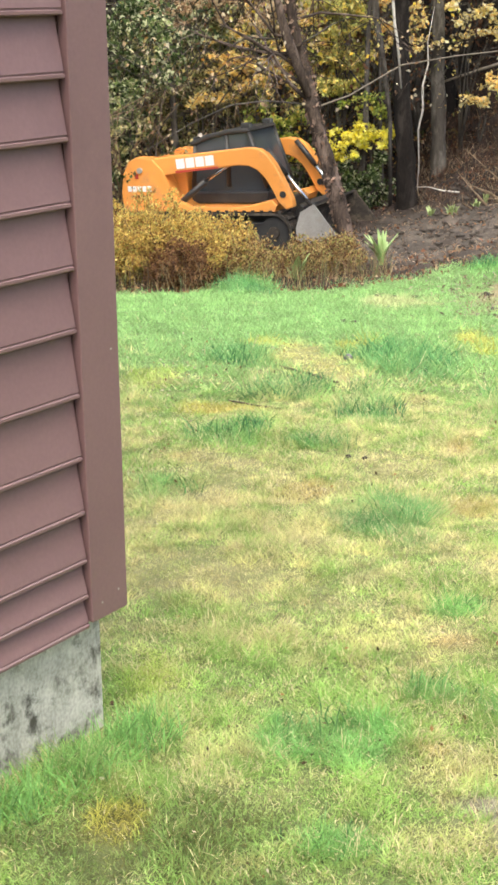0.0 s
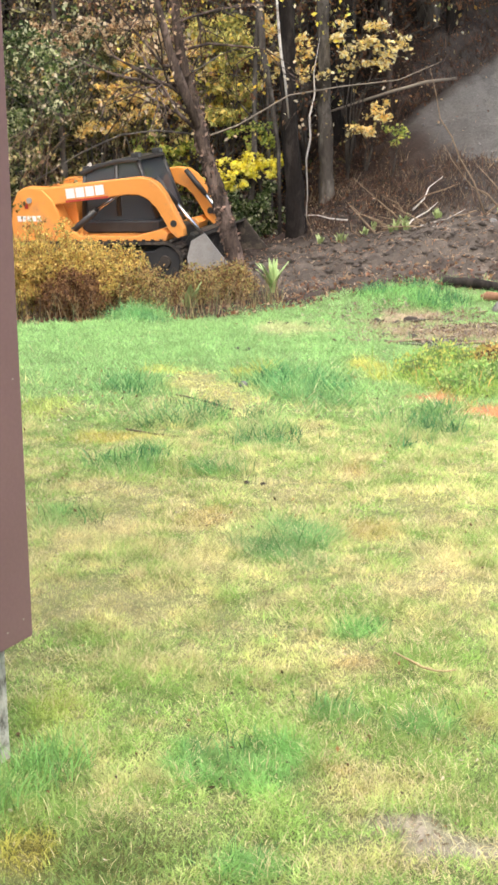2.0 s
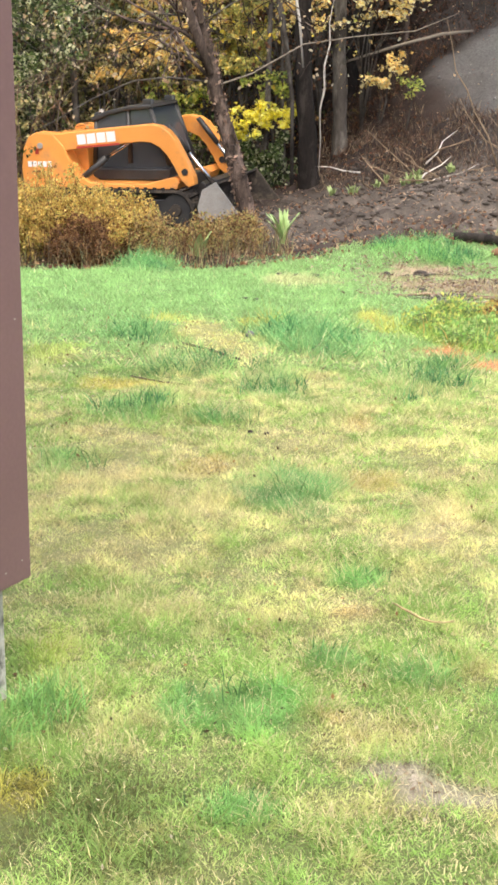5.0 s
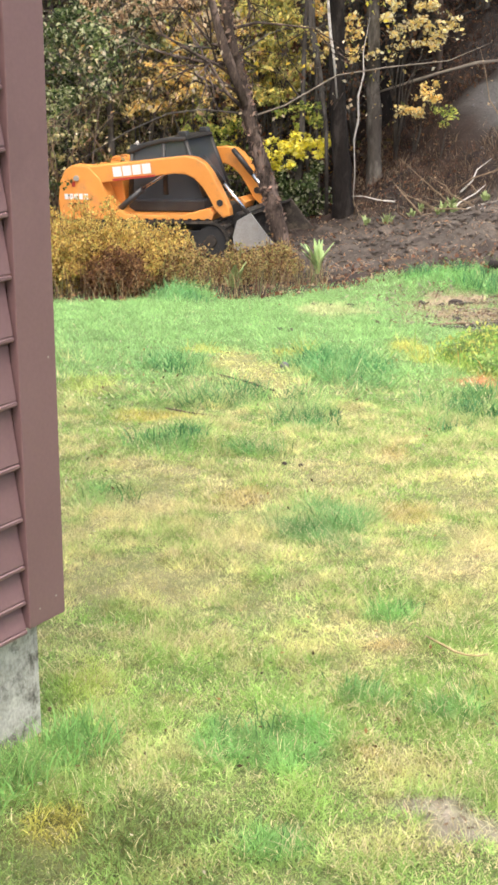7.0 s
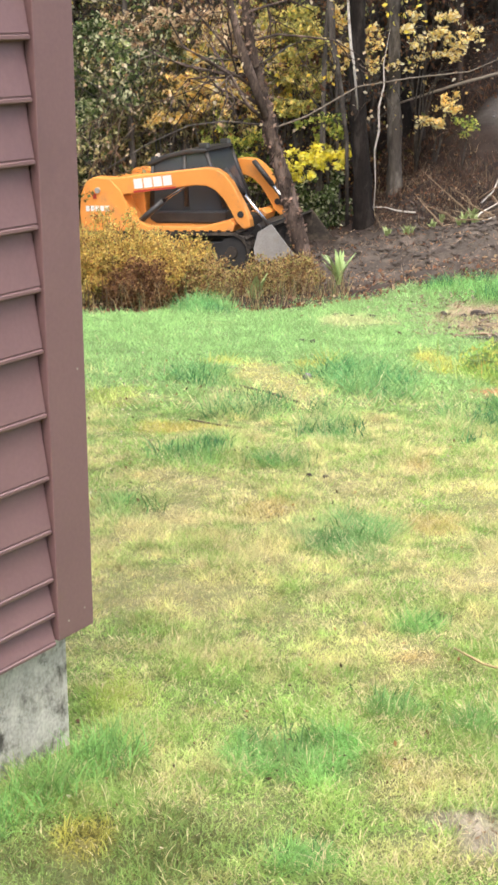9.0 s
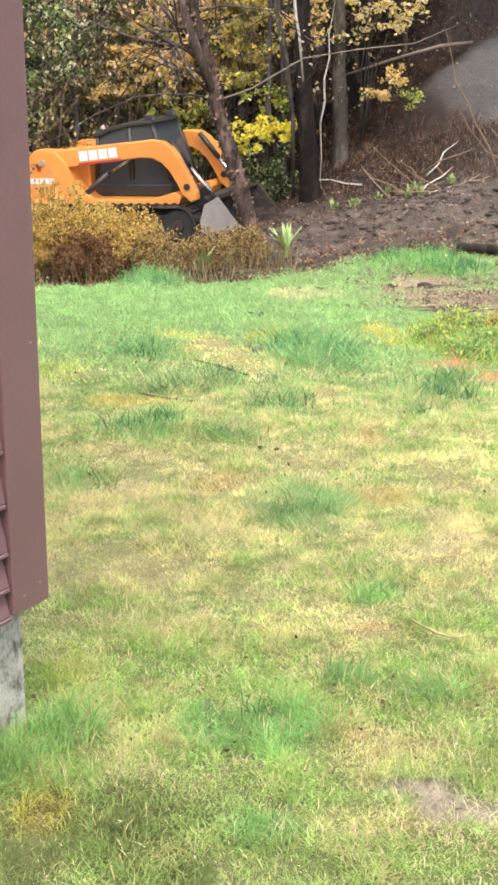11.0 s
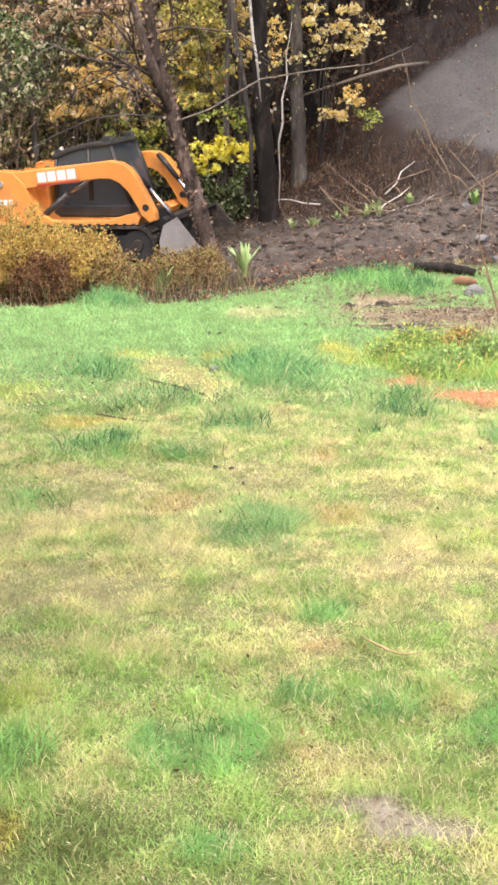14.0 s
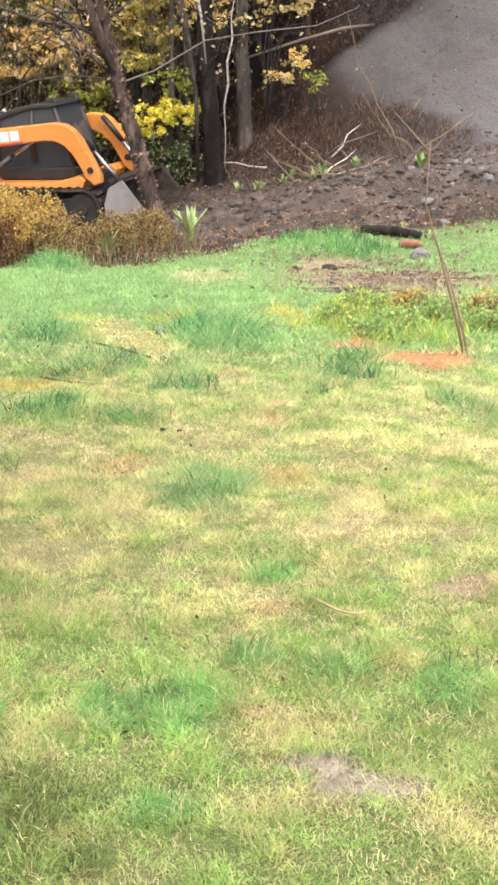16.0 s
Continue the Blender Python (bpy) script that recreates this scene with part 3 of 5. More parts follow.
        # fender between cab and track
        f0, f1 = sorted((s * .46, s * .90))
        part("fender", prism([(.78, .66), (.98, .84), (1.14, .74), (2.06, .73), (2.52, .84), (2.60, .76), (2.56, .66)], f0, f1, .015), ORANGE, ob, "orange fender")
        # track with its shoes, wheels and frame
        cx0, cx1, rad, top = 1.05, 2.52, .31, .66
        t0, t1 = sorted((s * .50, s * .92))
        loop = []
        for k in range(13):
            a = math.pi / 2 + math.pi * k / 12
            loop.append((cx0 + rad * math.cos(a), .34 + rad * math.sin(a)))
        for k in range(13):
            a = -math.pi / 2 + math.pi * k / 12
            loop.append((cx1 + rad * math.cos(a), .34 + rad * math.sin(a)))
        bm = bmesh.new()
        inner = [(cx0 + (x - cx0) * .86 if x < cx0 else (cx1 + (x - cx1) * .86 if x > cx1 else x), .34 + (z - .34) * .86) for x, z in loop]
        n = len(loop)
        rings = [[bm.verts.new((x, y, z)) for x, z in pts] for pts, y in ((loop, t0), (loop, t1), (inner, t1), (inner, t0))]
        for q in range(4):
            A, B = rings[q], rings[(q + 1) % 4]
            for i in range(n):
                bm.faces.new((A[i], A[(i + 1) % n], B[(i + 1) % n], B[i]))
        bmesh.ops.recalc_face_normals(bm, faces=bm.faces[:])
        track = part("track", bm, RUBBER, ob, "mud-caked rubber track")
        # lugs along the belt
        run = cx1 - cx0
        total = 2 * run + 2 * math.pi * rad
        lug_mesh = to_mesh("track_lug", block(-.03, .03, t0 + .01, t1 - .01, 0, .035, .006), RUBBER)
        for k in range(34):
            d = total * k / 34
            if d < run:
                px, pz, ang = cx0 + d, .34 + rad, 0
            elif d < run + math.pi * rad:
                a = (d - run) / rad
                px, pz, ang = cx1 + rad * math.sin(a), .34 + rad * math.cos(a), a
            elif d < 2 * run + math.pi * rad:
                px, pz, ang = cx1 - (d - run - math.pi * rad), .34 - rad, math.pi
            else:
                a = math.pi + (d - 2 * run - math.pi * rad) / rad
                px, pz, ang = cx0 + rad * math.sin(a), .34 + rad * math.cos(a), a
            lug = new("track_lug", lug_mesh)
            lug.parent = track
            lug.matrix_basis = Matrix.Translation((px, 0, pz)) @ Matrix.Rotation(ang, 4, "Y")
        part("track_frame", prism([(.98, .20), (1.05, .46), (2.45, .50), (2.58, .20)], s * .62 if s > 0 else -.80, s * .80 if s > 0 else -.62, .02), BLACK, ob, "muddy black track frame")
        for x, z, r in ((1.05, .34, .235), (2.52, .34, .235), (1.42, .20, .115), (1.68, .20, .115), (1.94, .20, .115), (2.20, .20, .115)):
            wheel = part("wheel", rod((x, s * .54, z), (x, s * .87, z), r, None, 24), BLACK, track)
            part("hub", rod((x, s * .86, z), (x, s * .90, z), r * .42, r * .36, 16), RUBBER, wheel, "muddy steel hub")
    # cab
    cab = part("cab_frame", block(1.02, 2.32, -.55, .55, .74, .93, .03), BLACK, ob, "black cab base")
    for s in (-1, 1):
        for a, b in (((1.06, .98), (1.12, 1.66)), ((1.66, 1.0), (1.66, 1.80)), ((2.30, .98), (2.02, 1.83))):
            part("pillar", rod((a[0], s * .51, a[1]), (b[0], s * .50, b[1]), .04, .035, 8), BLACK, cab)
        y0, y1 = sorted((s * .495, s * .505))
        pane = prism([(1.09, .92), (1.13, 1.66), (1.36, 1.745), (1.70, 1.81), (2.01, 1.83), (2.32, .92)], y0, y1)
        part("side_window", pane, GLASS, cab, "dark tinted side window")
    part("front_window", prism([(2.29, 1.02), (2.01, 1.82), (2.02, 1.82), (2.30, 1.025)], -.47, .47), GLASS, cab, "dark tinted front window")
    part("rear_window", prism([(1.07, 1.30), (1.11, 1.65), (1.12, 1.65), (1.08, 1.30)], -.47, .47), GLASS, cab, "dark tinted rear window")
    roof = part("roof", prism([(1.04, 1.64), (1.05, 1.69), (1.32, 1.79), (1.68, 1.865), (2.02, 1.88), (2.07, 1.84), (2.01, 1.81), (1.70, 1.795), (1.36, 1.725), (1.12, 1.635)], -.55, .55, .02), BLACK, cab, "rounded black cab roof")
    part("seat", prism([(1.22, .98), (1.18, 1.20), (1.34, 1.52), (1.44, 1.50), (1.36, 1.22), (1.72, 1.16), (1.72, 1.02)], -.24, .24, .03), BLACK, cab, "black empty seat")
    for s in (-1, 1):
        lamp = part("work_light", block(1.90, 2.03, s * .42 - .07, s * .42 + .07, 1.87, 1.95, .015), BLACK, roof)
        part("lens", block(2.025, 2.04, s * .42 - .055, s * .42 + .055, 1.88, 1.94), LAMP, lamp, "clear lens")
        rear = part("rear_light", block(1.08, 1.16, s * .42 - .05, s * .42 + .05, 1.695, 1.76, .012), BLACK, roof)
        part("lens", block(1.07, 1.083, s * .42 - .04, s * .42 + .04, 1.70, 1.75), LAMP, rear, "clear lens")
    part("exhaust_pipe", tube([(.86, .30, 1.42), (.86, .30, 1.66), (.82, .30, 1.74)], [.045, .045, .04], 12), STEEL, ob, "dull steel exhaust stub")
    part("coupler", prism([(2.74, .12), (2.70, .55), (2.84, .74), (2.92, .70), (2.90, .12)], -.58, .58, .02), BLACK, ob, "black quick coupler plate")
    # bucket: curved back, floor, two cheeks
    outer = [(2.92, .02), (2.91, .42), (2.99, .65), (3.20, .77), (3.21, .74), (3.03, .62), (2.96, .42), (2.97, .09), (3.81, .045), (3.82, .02)]
    bucket = part("bucket", prism(outer, -.93, .93), RUBBER, ob, "mud-darkened steel bucket")
    for s in (-1, 1):
        y0, y1 = sorted((s * .905, s * .935))
        # The far cheek takes the dark material to stand for the shade it is in.
        part("bucket_side", prism([(2.92, .02), (2.90, .42), (2.98, .66), (3.20, .78), (3.50, .38), (3.80, .06), (3.80, .02)], y0, y1, .006), STEEL if s < 0 else RUBBER, bucket, "grey steel cheek plate" if s < 0 else "steel cheek plate coloured dark for shade")
    part("cutting_edge", block(3.77, 3.90, -.94, .94, .012, .036), STEEL, bucket, "worn bright edge")
    return ob


loader(LOC @ pose(-2.84, 23.0, -2.10, 0, -3.0, -20) @ Matrix.Scale(1.0, 4))


# ---- growth ----
def leaf_cloud(name, centres, size, tints, rnd, mat=LEAF, flat=.5, long=1.6):
    """Separate small leaves, each a bent rhombus, at the given places."""
    n = len(centres)
    nrm = rnd.standard_normal((n, 3)) * np.array((1, 1, flat)) + np.array((0, 0, .25))
    a = np.cross(nrm, rnd.standard_normal((n, 3)))
    a /= np.linalg.norm(a, axis=1, keepdims=True) + 1e-6
    b = np.cross(nrm, a)
    b /= np.linalg.norm(b, axis=1, keepdims=True) + 1e-6
    s = (np.asarray(size) * (.55 + .9 * rnd.random(n)))[:, None]
    nn = np.cross(a, b)
    v = np.stack([centres - a * s * long / 2, centres - b * s / 2 + nn * s * .15, centres + a * s * long / 2, centres + b * s / 2 + nn * s * .15], 1).reshape(-1, 3)
    k = np.arange(n)[:, None] * 4
    faces = np.concatenate([k + np.array((0, 1, 2)), k + np.array((0, 2, 3))])
    return array_mesh(name, v, faces, mat, np.repeat(tints, 4, 0))


def mixed(palette, n, rnd, spread=.35):
    p = np.array(palette)[rnd.integers(0, len(palette), n)]
    return p * (1 - spread + 2 * spread * rnd.random(n))[:, None]


def grow_limbs(bm, start, way, length, radius, rnd, depth, tips, droop=.0):
    """Limbs that fork; the places of their outer ends are gathered in tips."""
    pts, radii = [start], [radius]
    d = Vector(way).normalized()
    steps = 4
    for k in range(steps):
        d = (d + Vector(rnd.normal(0, .22, 3)) + Vector((0, 0, -droop))).normalized()
        pts.append(Vector(pts[-1]) + d * (length / steps))
        radii.append(radius * (1 - .8 * (k + 1) / steps) + .002)
        if depth <= 1:
            tips.append(tuple(pts[-1]))
    tube(pts, radii, 5 if depth < 2 else 7, bm)
    if depth > 0:
        for k in range(3):
            i = 1 + int(rnd.integers(0, steps))
            w = (d + Vector(rnd.normal(0, .75, 3))).normalized()
            grow_limbs(bm, pts[i], w, length * .6, radii[i] * .7, rnd, depth - 1, tips, droop)


PAL = {"blush": [(.56, .40, .24), (.68, .54, .34), (.30, .19, .11), (.78, .68, .48)], "cream": [(.95, .86, .50), (.92, .78, .34), (.96, .90, .66), (.84, .64, .24)],
       "gold": [(.94, .74, .28), (.92, .80, .36), (.88, .62, .22), (.95, .86, .52)], "bright": [(.96, .88, .14), (.94, .90, .28), (.88, .82, .14)], "spring": [(.54, .60, .14), (.38, .48, .12), (.74, .72, .20), (.24, .34, .09)],
       "fleck": [(.70, .72, .46), (.46, .54, .22), (.20, .30, .09), (.80, .78, .54)],
       "yellow": [(.90, .74, .10), (.88, .78, .30), (.68, .68, .15), (.82, .60, .09)], "orange": [(.80, .44, .09), (.76, .50, .12), (.54, .27, .07), (.42, .22, .09)],
       "olive": [(.40, .38, .16), (.25, .26, .10), (.60, .56, .30), (.12, .12, .06)], "green": [(.09, .13, .045), (.15, .20, .07), (.035, .055, .022), (.56, .58, .36)],
       "golden": [(.66, .50, .15), (.60, .42, .12), (.74, .58, .20), (.50, .34, .10), (.46, .43, .13), (.30, .16, .06)], "brown": [(.28, .15, .07), (.16, .08, .04), (.34, .20, .09), (.10, .05, .03)],
       "tan": [(.48, .33, .13), (.34, .33, .11), (.50, .38, .17), (.24, .13, .06), (.14, .085, .045)], "turning": [(.86, .78, .28), (.62, .62, .22), (.34, .36, .12), (.88, .70, .24), (.5, .5, .2)],
       "mixed": [(.62, .50, .12), (.30, .30, .09), (.10, .12, .045), (.56, .34, .10), (.20, .12, .06)], "fresh": [(.38, .54, .18), (.50, .60, .22), (.22, .38, .10)], "lime": [(.46, .56, .14), (.60, .58, .16), (.30, .46, .12)],
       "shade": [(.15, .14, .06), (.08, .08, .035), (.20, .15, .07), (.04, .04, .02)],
       "dull": [(.38, .33, .15), (.20, .20, .08), (.06, .065, .03), (.26, .19, .09), (.66, .56, .24)], "russet": [(.17, .085, .05), (.12, .065, .04), (.24, .12, .06)]}


def tree(name, label, seed, height, radius, bark, palette, leaf, count, lean=(0, 0), low=.35, spread=.35, limbs=9, trunk_points=None, category="tree", bare_to=0.0):
    """Tapered trunk, forking limbs, and a crown of separate leaves."""
    rnd = np.random.default_rng(seed)
    ob = thing(name, label, category, Matrix.Identity(4))
    bm = bmesh.new()
    if trunk_points is None:
        trunk_points, p = [], Vector((0, 0, -.3))
        for k in range(9):
            trunk_points.append(tuple(p))
            p = p + Vector((lean[0] + rnd.normal(0, .03), lean[1] + rnd.normal(0, .03), 1)) * (height / 8)
    fine = []
    for p, q in zip(trunk_points, trunk_points[1:]):
        fine += [tuple(Vector(p).lerp(Vector(q), k / 5) + Vector(rnd.normal(0, radius * .05, 3)) * (k > 0)) for k in range(5)]
    trunk_points = fine + [trunk_points[-1]]
    m = len(trunk_points)
    radii = [radius * (1 - .8 * k / (m - 1) + .3 * math.exp(-k / 1.5)) for k in range(m)]
    tube(trunk_points, radii, 14, bm, .34, seed)
    tips = []
    for k in range(limbs):
        t = low + (1 - low) * (k + .3) / limbs
        i = min(int(t * (m - 1)), m - 2)
        p = Vector(trunk_points[i]).lerp(Vector(trunk_points[i + 1]), t * (m - 1) - i)
        a = rnd.uniform(0, 2 * math.pi)
        way = Vector((math.cos(a), math.sin(a), rnd.uniform(.0, .6)))
        grow_limbs(bm, p, way, height * spread * (1.15 - .6 * t), radii[i] * .32, rnd, 2, tips, .04)
    part("trunk", bm, bark, ob)
    if count:
        tips = np.array(tips)
        c = tips[rnd.integers(0, len(tips), count)] + rnd.normal(0, .055 * height ** .5, (count, 3)) * np.array((1.3, 1.3, .8))
        c = c[c[:, 2] > bare_to]
        count = len(c)
        crown = new("crown", leaf_cloud("crown", c, leaf, mixed(PAL[palette], count, rnd), rnd))
        crown.parent = ob
        tagged(crown, {"yellow": "bright yellow autumn leaves", "orange": "orange autumn leaves", "green": "dark green leaves"}.get(palette, "thin mixed autumn leaves"))
    return ob


# forest trees, built once in four kinds and repeated over the hill
kinds = [tree("forest_tree", "tall dark-barked forest tree with thin yellow autumn leaves", 11, 11, .17, BARK_DARK, "mixed", .2, 2600, (.01, 0), .45, bare_to=4.7),
         tree("forest_tree", "tall grey-barked forest tree with mixed autumn leaves", 12, 12, .14, BARK_GREY, "olive", .2, 2600, (-.02, .01), .45, bare_to=4.7),
         tree("forest_tree", "slender dark forest tree with orange autumn leaves", 13, 9, .09, BARK_DARK, "orange", .18, 1700, (.03, 0), .45, bare_to=4.7),
         tree("forest_tree", "slender forest tree with green and yellow leaves", 14, 8, .07, BARK_GREY, "mixed", .17, 1700, (-.03, 0), .45, bare_to=4.7)]
rnd = np.random.default_rng(5)
spots = []
for k in range(900):
    f = rnd.uniform(28.0, 58)
    r = rnd.uniform(-.42, .42) * f
    if r > 1.8 and f < 27.6 + .67 * (r - 4.2) or (r > 1.8 and f < 27):
        continue
    if all((r - a) ** 2 + (f - b) ** 2 > (1.1 + .03 * f) ** 2 for a, b in spots):
        spots.append((r, f))
for k, (r, f) in enumerate(spots[:110]):
    src = kinds[k % 4]
    m = on_ground(r, f, rnd.uniform(0, 360), .1)
    if k < 4:
        src.matrix_basis = m
        tagged(src, group="forest trees")
    else:
        copy_thing(src, m)

# a belt of trees along the top of the bank
for k in range(34):
    r = rnd.uniform(1.9, 10)
    f = 27.7 + .68 * (r - 4.2) + 5.5 * rnd.random() ** 1.4
    copy_thing(kinds[int(rnd.integers(0, 4))], on_ground(r, max(f, 27.0), rnd.uniform(0, 360), .1))

# named trees at the edge of the wood
leaning = tree("leaning_tree", "leaning tree with flaky reddish-brown bark and thin orange leaves", 21, 7, .138, BARK, "blush", .042, 900, (0, 0), .38, .30, 13,
               [(.06, 0, -.25), (.0, 0, .12), (-.22, .02, .85), (-.50, .02, 1.85), (-.62, .05, 2.4), (-.78, .05, 3.0), (-.9, .1, 4.0), (-.8, .1, 5.2), (-.9, .2, 6.6)])
leaning.matrix_basis = on_ground(.29, 20.45)
flake = np.random.default_rng(81)
k = flake.random(700)
path_z = [-.25, .12, .85, 1.85, 2.4, 3.0, 4.0]
path_x = [.06, .0, -.22, -.50, -.62, -.78, -.9]
fz = -.1 + 4.0 * k
ang = flake.uniform(0, 2 * np.pi, 700)
rad = .138 * (1.02 - .36 * k)
fc = np.stack([np.interp(fz, path_z, path_x) + rad * np.cos(ang), .02 + rad * np.sin(ang), fz], -1)
shade = mixed([(.20, .14, .105), (.07, .05, .04), (.11, .08, .06), (.24, .155, .115)], 700, flake)
loose = new("bark_flake", leaf_cloud("bark_flake", fc, .034, shade, flake, BARK_FLAKE, .12, 2.2))
loose.parent = leaning
tagged(loose, "loose flakes of reddish bark", kind="stuff")
dark = tree("dark_tree", "upright tree with dark wet bark at the edge of the wood", 22, 11, .155, BARK_DARK, "cream", .052, 350, (-.035, .02), .42)
dark.matrix_basis = on_ground(1.33, 23.0)
grey = tree("grey_tree", "upright tree with grey bark behind the dug bank", 23, 11, .13, BARK_GREY, "cream", .052, 350, (-.045, .02), .42)
grey.matrix_basis = on_ground(1.93, 24.8)
for r, f, lx, h, rad, bark, pal in ((.55, 24.2, .02, 7, .06, BARK_GREY, "turning"), (.95, 24.4, -.05, 7, .035, BARK_GREY, "yellow"), (3.25, 27.2, .0, 8, .05, BARK, "orange"),
                                    (-.9, 25.2, .03, 8, .06, BARK_DARK, "mixed"), (-2.6, 24.6, -.02, 8, .07, BARK_GREY, "green"), (2.5, 26.3, -.01, 9, .09, BARK_DARK, "mixed")):
    t = tree("slender_tree", "slender young tree with sparse autumn leaves", int(100 + 10 * r), h, rad, bark, pal, .046, 800, (lx, 0), .3)
    t.matrix_basis = on_ground(r, f)
    tagged(t, group="slender trees")


def sapling(label, seed, height, wide, palette, leaf, count, droop=.03, low=.1, group="understorey"):
    """Several thin stems from one root with sprays of leaves."""
    rnd = np.random.default_rng(seed)
    ob = thing("sapling", label, "sapling", Matrix.Identity(4), group)
    tips = []
    for k in range(5):
        bm = bmesh.new()
        a = rnd.uniform(0, 2 * math.pi)
        way = Vector((math.cos(a) * wide, math.sin(a) * wide, height)).normalized()
        grow_limbs(bm, (0, 0, -.1), way, height * rnd.uniform(.8, 1.15), .012 + .004 * height, rnd, 2, tips, droop)
        tagged(part("stem", bm, TWIG if palette in ("dull", "olive") else BARK_GREY, ob), kind="stuff")
    tips = np.array([t for t in tips if t[2] > low * height])
    tips = tips[rnd.random(len(tips)) < .42]
    c = tips[rnd.integers(0, len(tips), count)] + rnd.normal(0, .085, (count, 3)) * np.array((1.6, 1.6, .6))
    lv = new("leaves", leaf_cloud("leaves", c, leaf, mixed(PAL[palette], count, rnd), rnd))
    lv.parent = ob
    return ob


for k, (r, f, h, wide, pal, n, label) in enumerate((
        (.38, 23.75, .62, .3, "green", 900, "low dark green bush under the trees"),
        (-1.9, 24.9, 2.9, .6, "dull", 1300, "twiggy olive-grey sapling with few leaves"),
        (-2.6, 25.4, 3.4, .6, "olive", 1700, "olive-green sapling turning yellow"),
        (-3.3, 24.2, 3.4, .5, "green", 2200, "dark green leafy thicket with pale flecks"),
        (-4.1, 24.3, 3.8, .5, "green", 2200, "dark green leafy thicket with pale flecks"),
        (-3.4, 23.4, 2.6, .7, "olive", 1200, "tangled olive-green briar at the wood's edge"),
        (-4.8, 22.9, 3.2, .6, "green", 2000, "dark green leafy thicket with pale flecks"),
        (-5.8, 22.8, 3.4, .6, "olive", 1800, "tangled olive-green briar at the wood's edge"),
        (1.4, 27.4, 3.0, .6, "russet", 900, "sapling with dull russet leaves"),
        (-.4, 27.0, 3.6, .7, "mixed", 1300, "sapling with mixed autumn leaves"),
        (-1.6, 27.5, 3.8, .7, "mixed", 900, "sapling with mixed autumn leaves"),
        (-3.0, 27.5, 3.8, .7, "mixed", 1300, "sapling with mixed autumn leaves"),
        (3.2, 28.6, 2.4, .6, "russet", 800, "sapling with dull russet leaves"),
        (-1.2, 24.3, 1.3, .5, "green", 1700, "low dark green bush behind the loader"))):
    s = sapling(label, 300 + k, h, wide, pal, .046, int(n * 1.2), .03, .1)
    s.matrix_basis = on_ground(r, f)
# Back thickets: the "shade" palette puts the wood's deep shade into the leaf colour.
thickets = [sapling("dark bare-twigged thicket with sparse leaves", 350 + k, 3.6, .6, pal, .05, n) for k, (pal, n) in enumerate((("shade", 1300), ("shade", 1200), ("russet", 700)))]
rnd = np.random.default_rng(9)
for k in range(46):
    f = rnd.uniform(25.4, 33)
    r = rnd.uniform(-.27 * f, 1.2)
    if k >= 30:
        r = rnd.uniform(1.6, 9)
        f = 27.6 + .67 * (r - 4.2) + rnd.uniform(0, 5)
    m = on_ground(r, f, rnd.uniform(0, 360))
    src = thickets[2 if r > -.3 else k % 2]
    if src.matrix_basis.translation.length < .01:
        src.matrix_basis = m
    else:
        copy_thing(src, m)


def boughs(label, seed, root, sprays, palette, leaf=.05, thick=1.0, bark=BARK_GREY):
    """A young tree: stems from one root to each of its sprays (r, f, z, half-width, half-height), flat layers of leaves on fine twigs."""
    rnd = np.random.default_rng(seed)
    ob = thing("young_tree", label, "tree", on_ground(*root), "young trees of the wood's edge")
    base = Vector((root[0], root[1], float(ground_z(*root))))
    for r, f, z, wr, wz in sprays:
        heart = Vector((r, f, z)) - base
        knee = Vector((heart.x * .25, heart.y * .25, heart.z * .6)) + Vector(rnd.normal(0, .06, 3))
        bm = bmesh.new()
        tube([(0, 0, -.1), knee * .5 + Vector(rnd.normal(0, .03, 3)), knee, knee.lerp(heart, .6) + Vector((0, 0, .05)), heart], [.02, .016, .013, .009, .005], 6, bm)
        centres = []
        twigs = max(5, int(24 * (wr * wz) ** .5 * 2))
        each = max(6, int(thick * wr * wz * 10500 / twigs))
        for k in range(twigs):
            a, q = rnd.uniform(0, 2 * math.pi), 1.2 * math.sqrt(rnd.random())
            c = heart + Vector((math.cos(a) * q * wr, rnd.normal(0, .5) * wr, math.sin(a) * q * wz))
            way = Vector((rnd.normal(0, 1), rnd.normal(0, .6), rnd.normal(-.12, .22))).normalized()
            half = rnd.uniform(.06, .16)
            tube([heart.lerp(c, .3), c - way * half, c, c + way * half], [.004, .003, .0025, .0015], 4, bm)
            u = rnd.uniform(-1, 1, each)
            centres.append(np.array(c) + u[:, None] * half * np.array(way) + rnd.normal(0, .032, (each, 3)))
        spray = part("bough", bm, bark, ob)
        centres = np.concatenate(centres)
        lv = new("leaf_spray", leaf_cloud("leaf_spray", centres, leaf, mixed(PAL[palette], len(centres), rnd, .3), rnd, LEAF, 1.3, 1.35))
        lv.parent = spray
        tagged(lv, kind="stuff")
    return ob


